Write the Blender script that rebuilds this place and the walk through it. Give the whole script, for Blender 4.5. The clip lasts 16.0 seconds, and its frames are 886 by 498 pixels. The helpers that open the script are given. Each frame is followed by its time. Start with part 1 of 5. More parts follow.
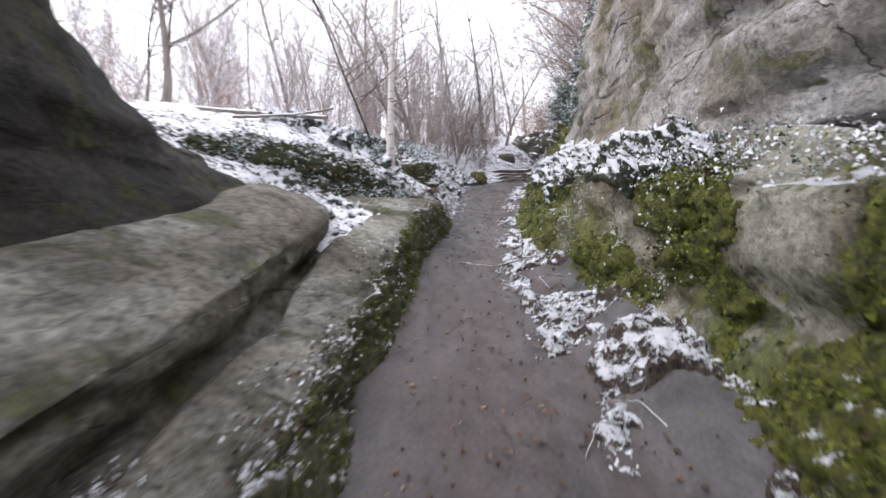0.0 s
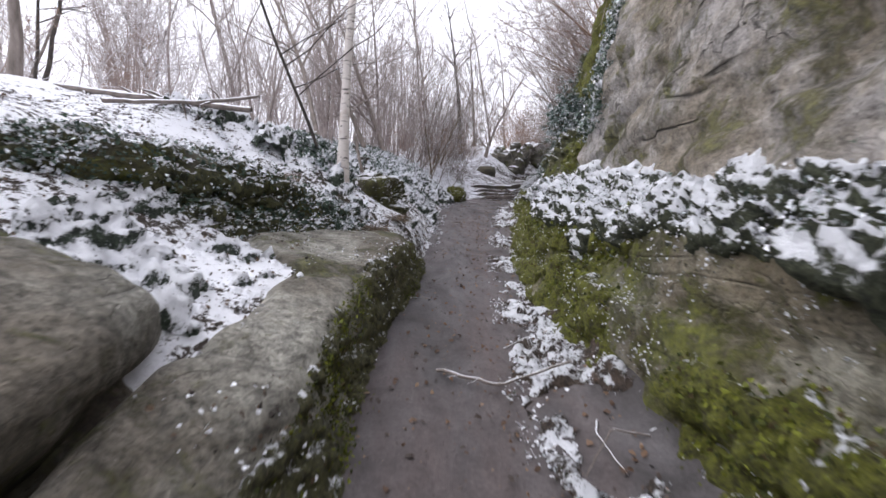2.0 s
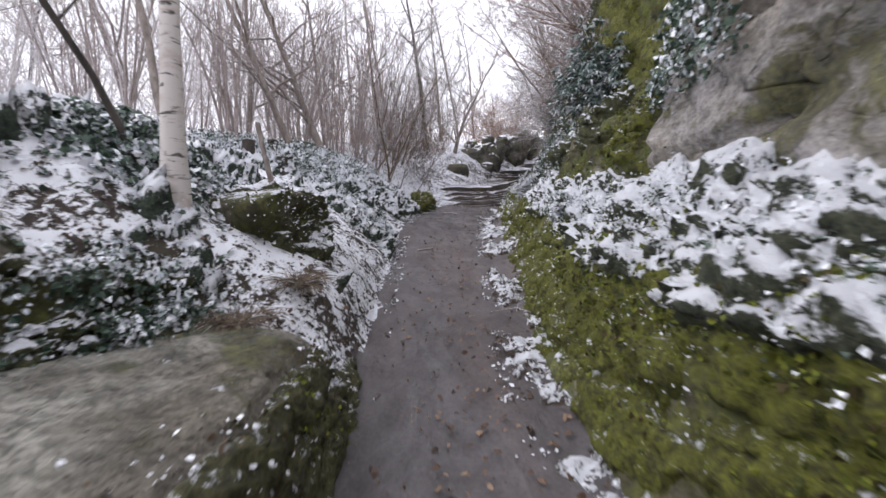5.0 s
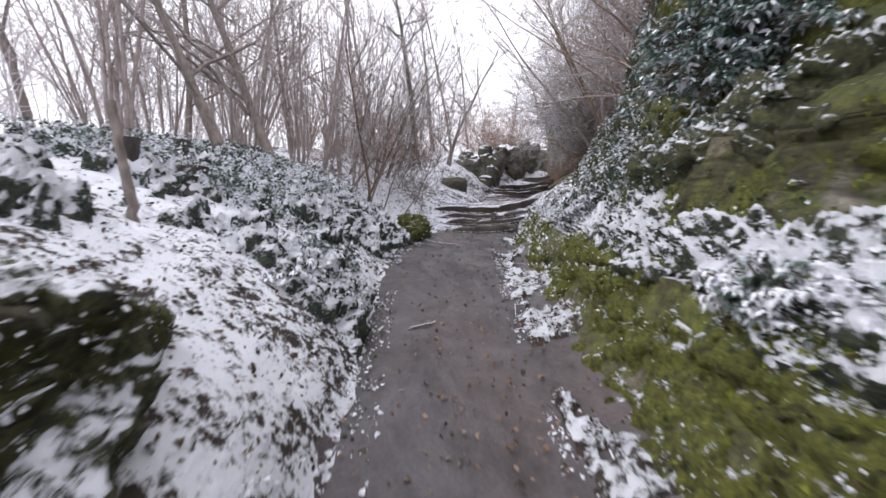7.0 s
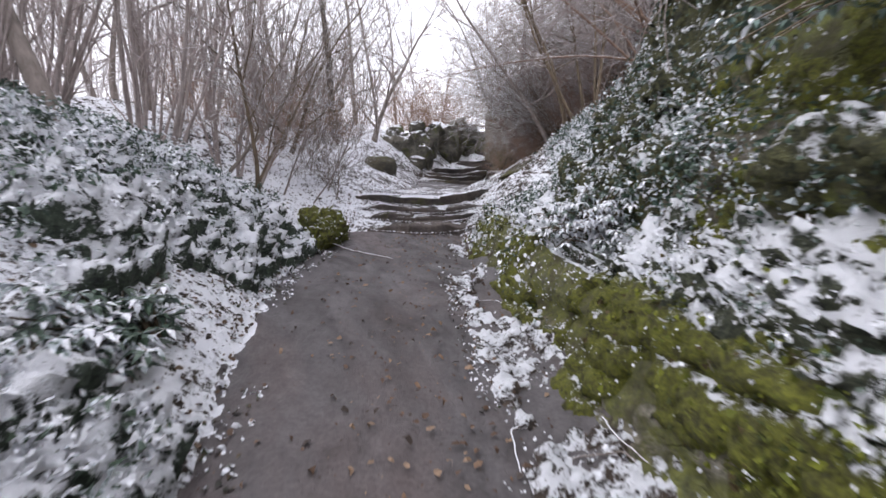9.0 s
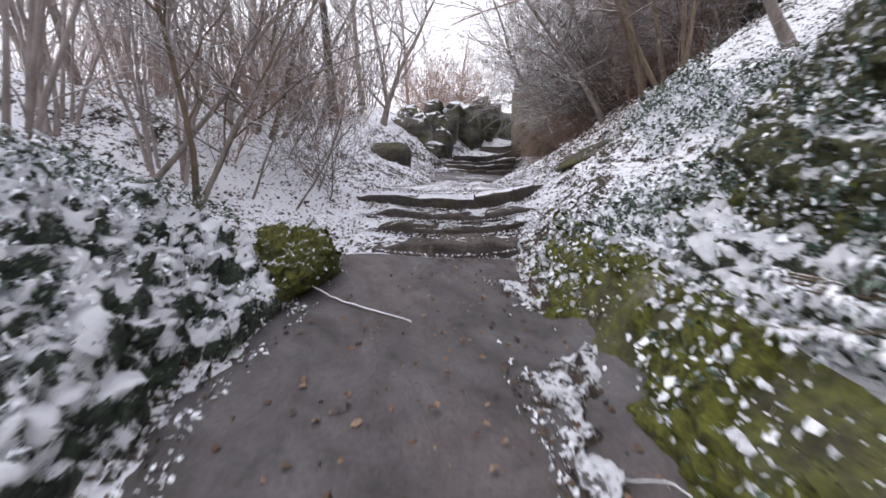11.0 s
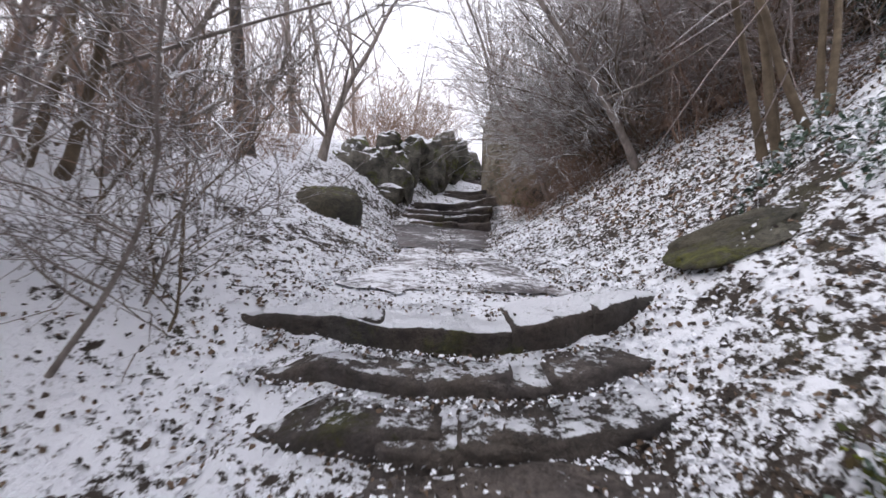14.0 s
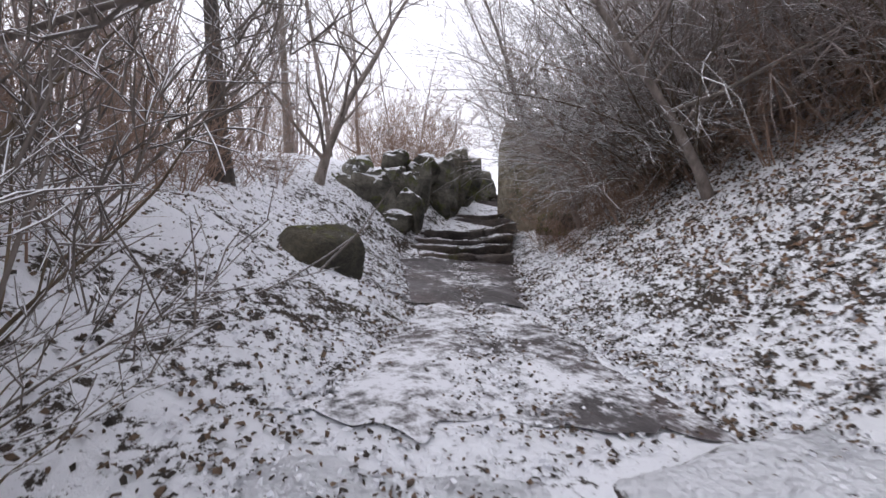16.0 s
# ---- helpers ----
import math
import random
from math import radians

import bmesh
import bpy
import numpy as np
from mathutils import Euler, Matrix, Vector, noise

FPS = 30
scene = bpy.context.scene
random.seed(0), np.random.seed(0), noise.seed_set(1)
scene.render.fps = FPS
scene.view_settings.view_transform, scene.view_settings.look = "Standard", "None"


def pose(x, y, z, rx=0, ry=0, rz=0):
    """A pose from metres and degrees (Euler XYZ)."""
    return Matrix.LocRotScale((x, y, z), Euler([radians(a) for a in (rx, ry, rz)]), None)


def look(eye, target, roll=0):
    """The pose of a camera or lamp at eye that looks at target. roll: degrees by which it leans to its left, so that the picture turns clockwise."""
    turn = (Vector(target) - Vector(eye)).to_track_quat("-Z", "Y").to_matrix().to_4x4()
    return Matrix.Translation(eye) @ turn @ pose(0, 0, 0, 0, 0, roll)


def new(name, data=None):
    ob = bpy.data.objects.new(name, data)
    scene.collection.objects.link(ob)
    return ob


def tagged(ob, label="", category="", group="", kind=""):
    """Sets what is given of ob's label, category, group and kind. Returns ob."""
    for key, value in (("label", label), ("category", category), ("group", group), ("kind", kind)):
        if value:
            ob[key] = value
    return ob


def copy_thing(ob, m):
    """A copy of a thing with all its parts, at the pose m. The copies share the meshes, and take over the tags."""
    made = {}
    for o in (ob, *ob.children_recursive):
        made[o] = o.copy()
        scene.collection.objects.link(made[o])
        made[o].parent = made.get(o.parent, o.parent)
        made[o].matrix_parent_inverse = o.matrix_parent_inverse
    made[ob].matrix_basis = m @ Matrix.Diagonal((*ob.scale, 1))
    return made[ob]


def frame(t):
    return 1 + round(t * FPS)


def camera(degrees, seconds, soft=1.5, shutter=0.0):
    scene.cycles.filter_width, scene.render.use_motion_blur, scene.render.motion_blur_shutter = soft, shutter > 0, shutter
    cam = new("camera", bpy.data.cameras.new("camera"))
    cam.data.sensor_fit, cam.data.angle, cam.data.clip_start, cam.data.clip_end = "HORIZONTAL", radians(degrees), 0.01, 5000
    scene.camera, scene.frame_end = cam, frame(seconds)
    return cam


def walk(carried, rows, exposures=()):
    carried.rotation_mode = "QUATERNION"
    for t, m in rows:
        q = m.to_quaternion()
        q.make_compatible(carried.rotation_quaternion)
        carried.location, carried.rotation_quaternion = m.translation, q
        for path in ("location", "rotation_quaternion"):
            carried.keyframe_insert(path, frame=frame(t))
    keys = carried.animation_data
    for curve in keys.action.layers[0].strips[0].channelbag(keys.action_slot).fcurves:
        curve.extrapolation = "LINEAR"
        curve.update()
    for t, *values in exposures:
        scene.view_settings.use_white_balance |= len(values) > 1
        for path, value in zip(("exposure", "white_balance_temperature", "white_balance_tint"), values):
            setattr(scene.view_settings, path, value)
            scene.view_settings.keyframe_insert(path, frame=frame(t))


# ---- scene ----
cam = camera(92.2, 16.0, shutter=0.5)
PATH = [
    (0, (0.08, 0.048, 1.434), (0.054, 2.033, 1.192), -0.1),
    (0.5, (0.093, 0.704, 1.525), (0.201, 2.687, 1.29), 1.7),
    (1, (-0.11, 1.229, 1.608), (-0.161, 3.218, 1.398), 0.0),
    (1.5, (-0.024, 1.737, 1.714), (0.068, 3.722, 1.49), 1.4),
    (2, (0.062, 2.279, 1.767), (0.174, 4.265, 1.559), 2.2),
    (2.5, (0.014, 2.808, 1.817), (0.139, 4.795, 1.621), 2.0),
    (3, (0.069, 3.339, 1.879), (0.25, 5.321, 1.683), 1.5),
    (3.5, (0.106, 3.897, 1.999), (0.319, 5.877, 1.823), -0.3),
    (3.7, (0.15, 4.077, 2.009), (0.414, 6.051, 1.832), -0.2),
    (5.8, (0.339, 6.377, 2.122), (0.588, 8.349, 1.897), -0.2),
    (6, (0.346, 6.646, 2.165), (0.611, 8.616, 1.94), -0.0),
    (6.5, (0.45, 7.237, 2.239), (0.75, 9.205, 2.049), 0.5),
    (7, (0.451, 7.915, 2.301), (0.768, 9.883, 2.146), 0.1),
    (7.5, (0.5, 8.5, 2.342), (0.869, 10.46, 2.196), 0.2),
    (8, (0.526, 9.051, 2.369), (0.915, 11.007, 2.222), 0.3),
    (8.5, (0.607, 9.569, 2.457), (1.249, 11.453, 2.259), 1.8),
    (9, (0.814, 10.088, 2.514), (1.475, 11.961, 2.275), 2.2),
    (9.2, (0.834, 10.288, 2.536), (1.458, 12.17, 2.274), 1.9),
    (11.3, (1.317, 12.582, 2.74), (1.919, 14.465, 2.441), 1.3),
    (11.5, (1.343, 12.832, 2.816), (1.938, 14.72, 2.534), 1.4),
    (12, (1.31, 13.35, 2.853), (1.871, 15.259, 2.649), 1.1),
    (12.5, (1.419, 13.857, 2.893), (2.079, 15.738, 2.731), 1.4),
    (13, (1.555, 14.326, 2.973), (2.251, 16.196, 2.842), 1.4),
    (13.5, (1.668, 14.836, 3.064), (2.439, 16.678, 2.957), 2.3),
    (14, (1.866, 15.233, 3.067), (2.716, 17.039, 2.947), 2.7),
    (14.5, (1.997, 15.596, 3.131), (2.838, 17.406, 2.995), 2.1),
    (15, (2.105, 16.019, 3.252), (2.948, 17.828, 3.118), 1.9),
    (15.5, (2.215, 16.231, 3.367), (3.07, 18.035, 3.257), 2.7),
    (16, (2.189, 16.451, 3.383), (3.02, 18.27, 3.33), 2.5),
]
walk(cam, [(t, look(eye, target, roll)) for t, eye, target, roll in PATH],
     [(0, 0.54), (1, 0.28), (2.5, 0.2), (3.5, 0.1), (6, 0.34), (8, 0.38), (9, 0.4), (11.5, 0.42), (12.5, 0.36), (13.5, 0.34), (14.5, 0.13), (16, 0.02)])

# ---- world and light: an overcast winter day ----
world = bpy.data.worlds.new("overcast_sky")
scene.world = world
world.use_nodes = True
wn, wl = world.node_tree.nodes, world.node_tree.links
wn.clear()
sky = wn.new("ShaderNodeTexSky")
sky.sky_type, sky.sun_disc = "NISHITA", False
sky.sun_elevation, sky.sun_rotation = radians(44), radians(-77)
sky.dust_density, sky.air_density = 4.0, 1.0
grey = wn.new("ShaderNodeHueSaturation")
grey.inputs["Saturation"].default_value = 0.1
cloud = wn.new("ShaderNodeMixRGB")
cloud.inputs[0].default_value = 0.8
cloud.inputs[2].default_value = (10.4, 10.4, 11.6, 1)
bg = wn.new("ShaderNodeBackground")
bg.inputs["Strength"].default_value = 0.155
wo = wn.new("ShaderNodeOutputWorld")
wl.new(sky.outputs[0], grey.inputs["Color"])
wl.new(grey.outputs[0], cloud.inputs[1])
wl.new(cloud.outputs[0], bg.inputs["Color"])
wl.new(bg.outputs[0], wo.inputs["Surface"])
sun = new("sun", bpy.data.lights.new("sun", "SUN"))
sun.data.energy, sun.data.angle, sun.data.color = 1.3, radians(60), (0.99, 0.985, 1.0)
sun.matrix_world = look((-13, 3, 13), (0, 0, 0))

# ---- materials ----


def material(name, rough=0.9):
    m = bpy.data.materials.new(name)
    m.use_nodes = True
    nt = m.node_tree
    b = nt.nodes["Principled BSDF"]
    b.inputs["Roughness"].default_value = rough
    return m, nt, b


def tex(nt, scale, detail=4.0, rough=0.6, vec=None, kind="ShaderNodeTexNoise", dist=0.0):
    n = nt.nodes.new(kind)
    n.inputs["Scale"].default_value = scale
    if kind == "ShaderNodeTexNoise":
        n.inputs["Detail"].default_value = detail
        n.inputs["Roughness"].default_value = rough
        n.inputs["Distortion"].default_value = dist
    if vec is not None:
        nt.links.new(vec, n.inputs["Vector"])
    return n.outputs[0]


def place(nt, sx=1, sy=1, sz=1):
    g = nt.nodes.new("ShaderNodeNewGeometry")
    m = nt.nodes.new("ShaderNodeMapping")
    m.inputs["Scale"].default_value = (sx, sy, sz)
    nt.links.new(g.outputs["Position"], m.inputs["Vector"])
    return m.outputs[0]


def ramp(nt, fac, *stops):
    r = nt.nodes.new("ShaderNodeValToRGB")
    nt.links.new(fac, r.inputs[0])
    e = r.color_ramp.elements
    while len(e) < len(stops):
        e.new(0.5)
    for el, (p, c) in zip(e, stops):
        el.position = p
        el.color = (*c, 1) if isinstance(c, tuple) else (c, c, c, 1)
    return r.outputs[0]


def mix(nt, fac, a, b, mode="MIX"):
    n = nt.nodes.new("ShaderNodeMixRGB")
    n.blend_type = mode
    for s, v in zip(n.inputs, (fac, a, b)):
        if isinstance(v, (int, float)):
            s.default_value = v if s.type == "VALUE" else (v, v, v, 1)
        elif isinstance(v, tuple):
            s.default_value = (*v, 1)
        else:
            nt.links.new(v, s)
    return n.outputs[0]


def calc(nt, op, a, b=0.0, clamp=False):
    n = nt.nodes.new("ShaderNodeMath")
    n.operation, n.use_clamp = op, clamp
    for s, v in zip(n.inputs, (a, b)):
        if isinstance(v, (int, float)):
            s.default_value = v
        else:
            nt.links.new(v, s)
    return n.outputs[0]


def upness(nt):
    g = nt.nodes.new("ShaderNodeNewGeometry")
    s = nt.nodes.new("ShaderNodeSeparateXYZ")
    nt.links.new(g.outputs["Normal"], s.inputs[0])
    return s.outputs["Z"]


def bump(nt, b, height, strength=0.5, dist=0.03):
    n = nt.nodes.new("ShaderNodeBump")
    n.inputs["Strength"].default_value, n.inputs["Distance"].default_value = strength, dist
    nt.links.new(height, n.inputs["Height"])
    nt.links.new(n.outputs[0], b.inputs["Normal"])


SNOW = (0.84, 0.85, 0.9)


def rock_material(name, dark, light, moss_amount, snow_amount, moss_col=(0.13, 0.125, 0.018), warm=(0.3, 0.24, 0.15), cracks=0.6, mottle=0.6, warm_amount=0.6, moss_along=None):
    """Weathered sandstone: stains, lichen mottling, joints, moss in patches, snow caught on what faces up."""
    m, nt, b = material(name, 0.92)
    beds = tex(nt, 1.5, 5, 0.62, place(nt, 0.8, 0.8, 1.7), dist=0.3)
    grain = tex(nt, 60, 5, 0.75, place(nt))
    stain = tex(nt, 0.75, 6, 0.65, place(nt, 1, 1, 0.7), dist=0.5)
    fine = tex(nt, 8, 7, 0.72, place(nt, 1, 1, 1.3))
    spots = tex(nt, 22, 4, 0.7, place(nt))
    col = mix(nt, ramp(nt, beds, (0.36, 0.0), (0.6, 1.0)), dark, light)
    col = mix(nt, ramp(nt, stain, (0.46, 0.0), (0.6, warm_amount)), col, warm)
    col = mix(nt, mottle, col, ramp(nt, fine, (0.34, 0.3), (0.5, 0.85), (0.66, 1.25)), "MULTIPLY")
    col = mix(nt, 0.6, col, ramp(nt, spots, (0.33, 0.4), (0.55, 1.0)), "MULTIPLY")
    col = mix(nt, 0.4, col, ramp(nt, grain, (0.35, 0.5), (0.65, 1.1)), "MULTIPLY")
    w = nt.nodes.new("ShaderNodeVectorMath")
    w.operation = "ADD"
    nz = nt.nodes.new("ShaderNodeTexNoise")
    nz.inputs["Scale"].default_value, nz.inputs["Detail"].default_value = 1.8, 5
    nt.links.new(place(nt), nz.inputs["Vector"])
    nt.links.new(place(nt, 0.55, 0.4, 1.0), w.inputs[0])
    nt.links.new(nz.outputs["Color"], w.inputs[1])
    v = nt.nodes.new("ShaderNodeTexVoronoi")
    v.feature = "DISTANCE_TO_EDGE"
    v.inputs["Scale"].default_value = 1.3
    nt.links.new(w.outputs[0], v.inputs["Vector"])
    line = ramp(nt, v.outputs["Distance"], (0.002, 1.0), (0.012, 0.0))
    gate = ramp(nt, tex(nt, 1.3, 3, 0.5, place(nt)), (0.45, 0.0), (0.52, 1.0))
    crack = calc(nt, "MULTIPLY", calc(nt, "MULTIPLY", line, gate), cracks)
    col = mix(nt, crack, col, (0.03, 0.026, 0.02))
    seam = tex(nt, 1.0, 4, 0.45, place(nt, 0.18, 0.22, 1.3))
    seam = ramp(nt, calc(nt, "ABSOLUTE", calc(nt, "SUBTRACT", seam, 0.5)), (0.001, 1.0), (0.009, 0.0))
    seam = calc(nt, "MULTIPLY", calc(nt, "MULTIPLY", seam, ramp(nt, tex(nt, 0.9, 3, 0.5, place(nt)), (0.5, 0.0), (0.56, 1.0))), cracks * 1.3, True)
    col = mix(nt, seam, col, (0.025, 0.022, 0.018))
    crack = calc(nt, "MAXIMUM", crack, seam)
    pits = ramp(nt, tex(nt, 34, 6, 0.8, place(nt, 1, 1, 1.4), dist=0.6), (0.36, 0.35), (0.47, 1.0), (0.68, 1.22))
    col = mix(nt, 0.5, col, pits, "MULTIPLY")
    patch = tex(nt, 1.5, 7, 0.68, place(nt, 1, 1, 1.2), dist=0.4)
    if moss_along:
        g = nt.nodes.new("ShaderNodeNewGeometry")
        sp = nt.nodes.new("ShaderNodeSeparateXYZ")
        nt.links.new(g.outputs["Position"], sp.inputs[0])
        mr = nt.nodes.new("ShaderNodeMapRange")
        mr.inputs["From Min"].default_value, mr.inputs["From Max"].default_value = moss_along[0], moss_along[1]
        mr.inputs["To Min"].default_value, mr.inputs["To Max"].default_value = 0.0, moss_along[2]
        nt.links.new(sp.outputs["Y"], mr.inputs["Value"])
        patch = calc(nt, "ADD", patch, mr.outputs[0])
    mtone = mix(nt, ramp(nt, tex(nt, 13, 6, 0.75, place(nt)), (0.35, 0.0), (0.65, 1.0)), (moss_col[0] * 0.35, moss_col[1] * 0.38, moss_col[2] * 0.8), (moss_col[0] * 1.6, moss_col[1] * 1.6, moss_col[2] * 1.3))
    mtone = mix(nt, ramp(nt, tex(nt, 3.2, 5, 0.7, place(nt)), (0.42, 0.75), (0.58, 0.0)), mtone, (0.035, 0.028, 0.012))
    mf = ramp(nt, calc(nt, "ADD", patch, calc(nt, "MULTIPLY", fine, 0.35)), (0.79 - moss_amount * 0.32, 0.0), (0.87 - moss_amount * 0.32, 0.85))
    col = mix(nt, mf, col, mtone)
    sn = calc(nt, "ADD", calc(nt, "MULTIPLY", upness(nt), 0.75), calc(nt, "ADD", calc(nt, "MULTIPLY", tex(nt, 4.5, 7, 0.75, place(nt)), 0.7), calc(nt, "MULTIPLY", spots, 0.3)))
    sf = ramp(nt, calc(nt, "MULTIPLY", sn, 0.5), (0.69 - 0.15 * snow_amount, 0.0), (0.71 - 0.15 * snow_amount, 1.0))
    col = mix(nt, sf, col, SNOW)
    nt.links.new(col, b.inputs["Base Color"])
    hh = calc(nt, "ADD", calc(nt, "MULTIPLY", mf, 0.5), calc(nt, "ADD", fine, calc(nt, "ADD", calc(nt, "MULTIPLY", spots, 0.5), calc(nt, "MULTIPLY", pits, 0.25))))
    hh = calc(nt, "SUBTRACT", calc(nt, "ADD", hh, calc(nt, "MULTIPLY", sf, 0.4)), calc(nt, "MULTIPLY", crack, 1.2))
    bump(nt, b, hh, 0.9, 0.055)
    return m


M_CLIFF = rock_material("sandstone_cliff", (0.34, 0.3, 0.25), (0.64, 0.6, 0.59), 0.3, 0.3, (0.15, 0.145, 0.05), (0.34, 0.27, 0.18), 0.7, 0.65)
M_LEDGE = rock_material("mossy_sandstone", (0.26, 0.225, 0.165), (0.58, 0.55, 0.46), 0.42, 0.9, (0.135, 0.145, 0.016), (0.26, 0.2, 0.12), cracks=0.3, moss_along=(1.5, 8.0, 0.11))
M_SHELF = rock_material("grey_sandstone", (0.2, 0.18, 0.145), (0.54, 0.52, 0.46), 0.32, 0.12, (0.12, 0.12, 0.045), (0.27, 0.23, 0.18), 0.3, 0.85)
# near-black rock colour carries the shade on the east-facing west cliff
M_SHADEROCK = rock_material("shaded_sandstone", (0.022, 0.021, 0.02), (0.075, 0.068, 0.064), 0.35, 0.0, (0.06, 0.065, 0.02), (0.07, 0.06, 0.045), 0.2, 0.8)
M_CRAG = rock_material("mossy_crag_stone", (0.12, 0.105, 0.075), (0.4, 0.36, 0.29), 0.72, 0.7, (0.105, 0.12, 0.014))
M_MOSSROCK = rock_material("mossy_boulder_stone", (0.05, 0.047, 0.035), (0.2, 0.185, 0.145), 0.35, 0.35, (0.12, 0.12, 0.025), (0.12, 0.1, 0.06), 0.1)
M_BANKROCK = rock_material("bank_rock", (0.07, 0.063, 0.042), (0.24, 0.22, 0.16), 0.55, 0.55, (0.11, 0.115, 0.02), (0.12, 0.1, 0.06), 0.2, 0.9)
M_MOUND = rock_material("moss_mound", (0.07, 0.06, 0.035), (0.18, 0.16, 0.1), 0.8, 0.6, (0.12, 0.14, 0.012), (0.15, 0.12, 0.04), 0.0)
M_FARCRAG = rock_material("brown_crag_stone", (0.14, 0.115, 0.08), (0.36, 0.32, 0.25), 0.2, 0.3, (0.1, 0.1, 0.03), (0.2, 0.15, 0.09), 0.5, 0.8)
M_STEP = rock_material("wet_step_stone", (0.04, 0.034, 0.032), (0.13, 0.11, 0.105), 0.1, 0.52, (0.07, 0.07, 0.02), (0.14, 0.11, 0.085), 0.1)
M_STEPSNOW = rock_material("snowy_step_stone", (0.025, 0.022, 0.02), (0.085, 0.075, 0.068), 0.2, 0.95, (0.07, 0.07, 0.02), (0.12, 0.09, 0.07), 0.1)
M_STEPBARE = rock_material("trodden_step_stone", (0.06, 0.05, 0.047), (0.17, 0.145, 0.14), 0.05, 0.2, (0.07, 0.07, 0.02), (0.16, 0.125, 0.1), 0.1)
M_OUTCROP = rock_material("outcrop_sandstone", (0.05, 0.048, 0.038), (0.26, 0.24, 0.2), 0.28, 1.3, (0.1, 0.11, 0.028), (0.14, 0.12, 0.08), 0.6)


def ground_material():
    m, nt, b = material("snowy_woodland_soil", 0.95)
    fine = tex(nt, 14, 6, 0.75, place(nt))
    mid = tex(nt, 4.2, 6, 0.7, place(nt), dist=0.4)
    big = tex(nt, 0.7, 3, 0.5, place(nt))
    soil = mix(nt, fine, (0.012, 0.01, 0.009), (0.085, 0.063, 0.048))
    moss = ramp(nt, tex(nt, 1.1, 4, 0.6, place(nt)), (0.54, 0.0), (0.68, 0.5))
    soil = mix(nt, moss, soil, (0.055, 0.053, 0.022))
    s = calc(nt, "ADD", calc(nt, "MULTIPLY", mid, 0.7), calc(nt, "ADD", calc(nt, "MULTIPLY", fine, 0.85), calc(nt, "MULTIPLY", big, 0.4)))
    s = calc(nt, "ADD", calc(nt, "ADD", s, calc(nt, "MULTIPLY", calc(nt, "SUBTRACT", tex(nt, 38, 5, 0.75, place(nt)), 0.5), 0.35)), calc(nt, "MULTIPLY", upness(nt), 0.2))
    col = mix(nt, ramp(nt, calc(nt, "MULTIPLY", s, 0.5), (0.53, 0.0), (0.556, 1.0)), soil, SNOW)
    nt.links.new(col, b.inputs["Base Color"])
    bump(nt, b, calc(nt, "ADD", fine, mid), 0.7, 0.05)
    return m


def path_material(name="trodden_wet_earth", snow=0.0):
    m, nt, b = material(name, 0.6)
    fine = tex(nt, 45, 6, 0.75, place(nt))
    mid = tex(nt, 3.0, 6, 0.65, place(nt, 1, 0.45, 1), dist=0.7)
    big = tex(nt, 0.9, 4, 0.6, place(nt, 1.3, 0.4, 1))
    col = mix(nt, ramp(nt, mid, (0.3, 0.0), (0.7, 1.0)), (0.05, 0.043, 0.043), (0.125, 0.112, 0.118))
    col = mix(nt, ramp(nt, big, (0.46, 0.0), (0.62, 0.75)), col, (0.118, 0.09, 0.088))
    col = mix(nt, 0.7, col, ramp(nt, fine, (0.3, 0.4), (0.65, 1.15)), "MULTIPLY")
    col = mix(nt, 0.6, col, ramp(nt, tex(nt, 7, 6, 0.7, place(nt, 1, 0.7, 1)), (0.35, 0.5), (0.6, 1.1)), "MULTIPLY")
    if snow:
        s = calc(nt, "ADD", calc(nt, "MULTIPLY", tex(nt, 9, 6, 0.75, place(nt)), 0.6), calc(nt, "MULTIPLY", tex(nt, 1.3, 4, 0.6, place(nt)), 0.5))
        col = mix(nt, ramp(nt, s, (0.62 - 0.1 * snow, 0.0), (0.72 - 0.1 * snow, 0.9)), col, SNOW)
    nt.links.new(col, b.inputs["Base Color"])
    nt.links.new(ramp(nt, mid, (0.3, 0.75), (0.7, 0.45)), b.inputs["Roughness"])
    bump(nt, b, calc(nt, "ADD", calc(nt, "MULTIPLY", fine, 0.4), mid), 0.5, 0.03)
    return m


def bark_material(name, dark, light, snow=0.3, sz=0.25, scale=14):
    m, nt, b = material(name, 0.9)
    g = tex(nt, scale, 5, 0.7, place(nt, 1, 1, sz))
    col = mix(nt, ramp(nt, g, (0.3, 0.0), (0.7, 1.0)), dark, light)
    if snow:
        s = calc(nt, "ADD", calc(nt, "MULTIPLY", upness(nt), 0.8), calc(nt, "MULTIPLY", tex(nt, 6, 4, 0.6, place(nt)), 0.6))
        col = mix(nt, ramp(nt, calc(nt, "MULTIPLY", s, 0.5), (0.55 - 0.25 * snow, 0.0), (0.6 - 0.25 * snow, 0.95)), col, SNOW)
    nt.links.new(col, b.inputs["Base Color"])
    bump(nt, b, g, 0.5, 0.01)
    return m


def birch_material():
    m, nt, b = material("birch_bark", 0.75)
    bands = tex(nt, 9, 5, 0.7, place(nt, 0.6, 0.6, 3.2), dist=0.4)
    patch = tex(nt, 3.5, 4, 0.6, place(nt, 1, 1, 1.6))
    col = mix(nt, ramp(nt, bands, (0.36, 1.0), (0.44, 0.0)), (0.62, 0.57, 0.54), (0.06, 0.05, 0.045))
    col = mix(nt, ramp(nt, patch, (0.55, 0.0), (0.65, 0.5)), col, (0.36, 0.27, 0.22))
    nt.links.new(col, b.inputs["Base Color"])
    bump(nt, b, bands, 0.4, 0.01)
    return m


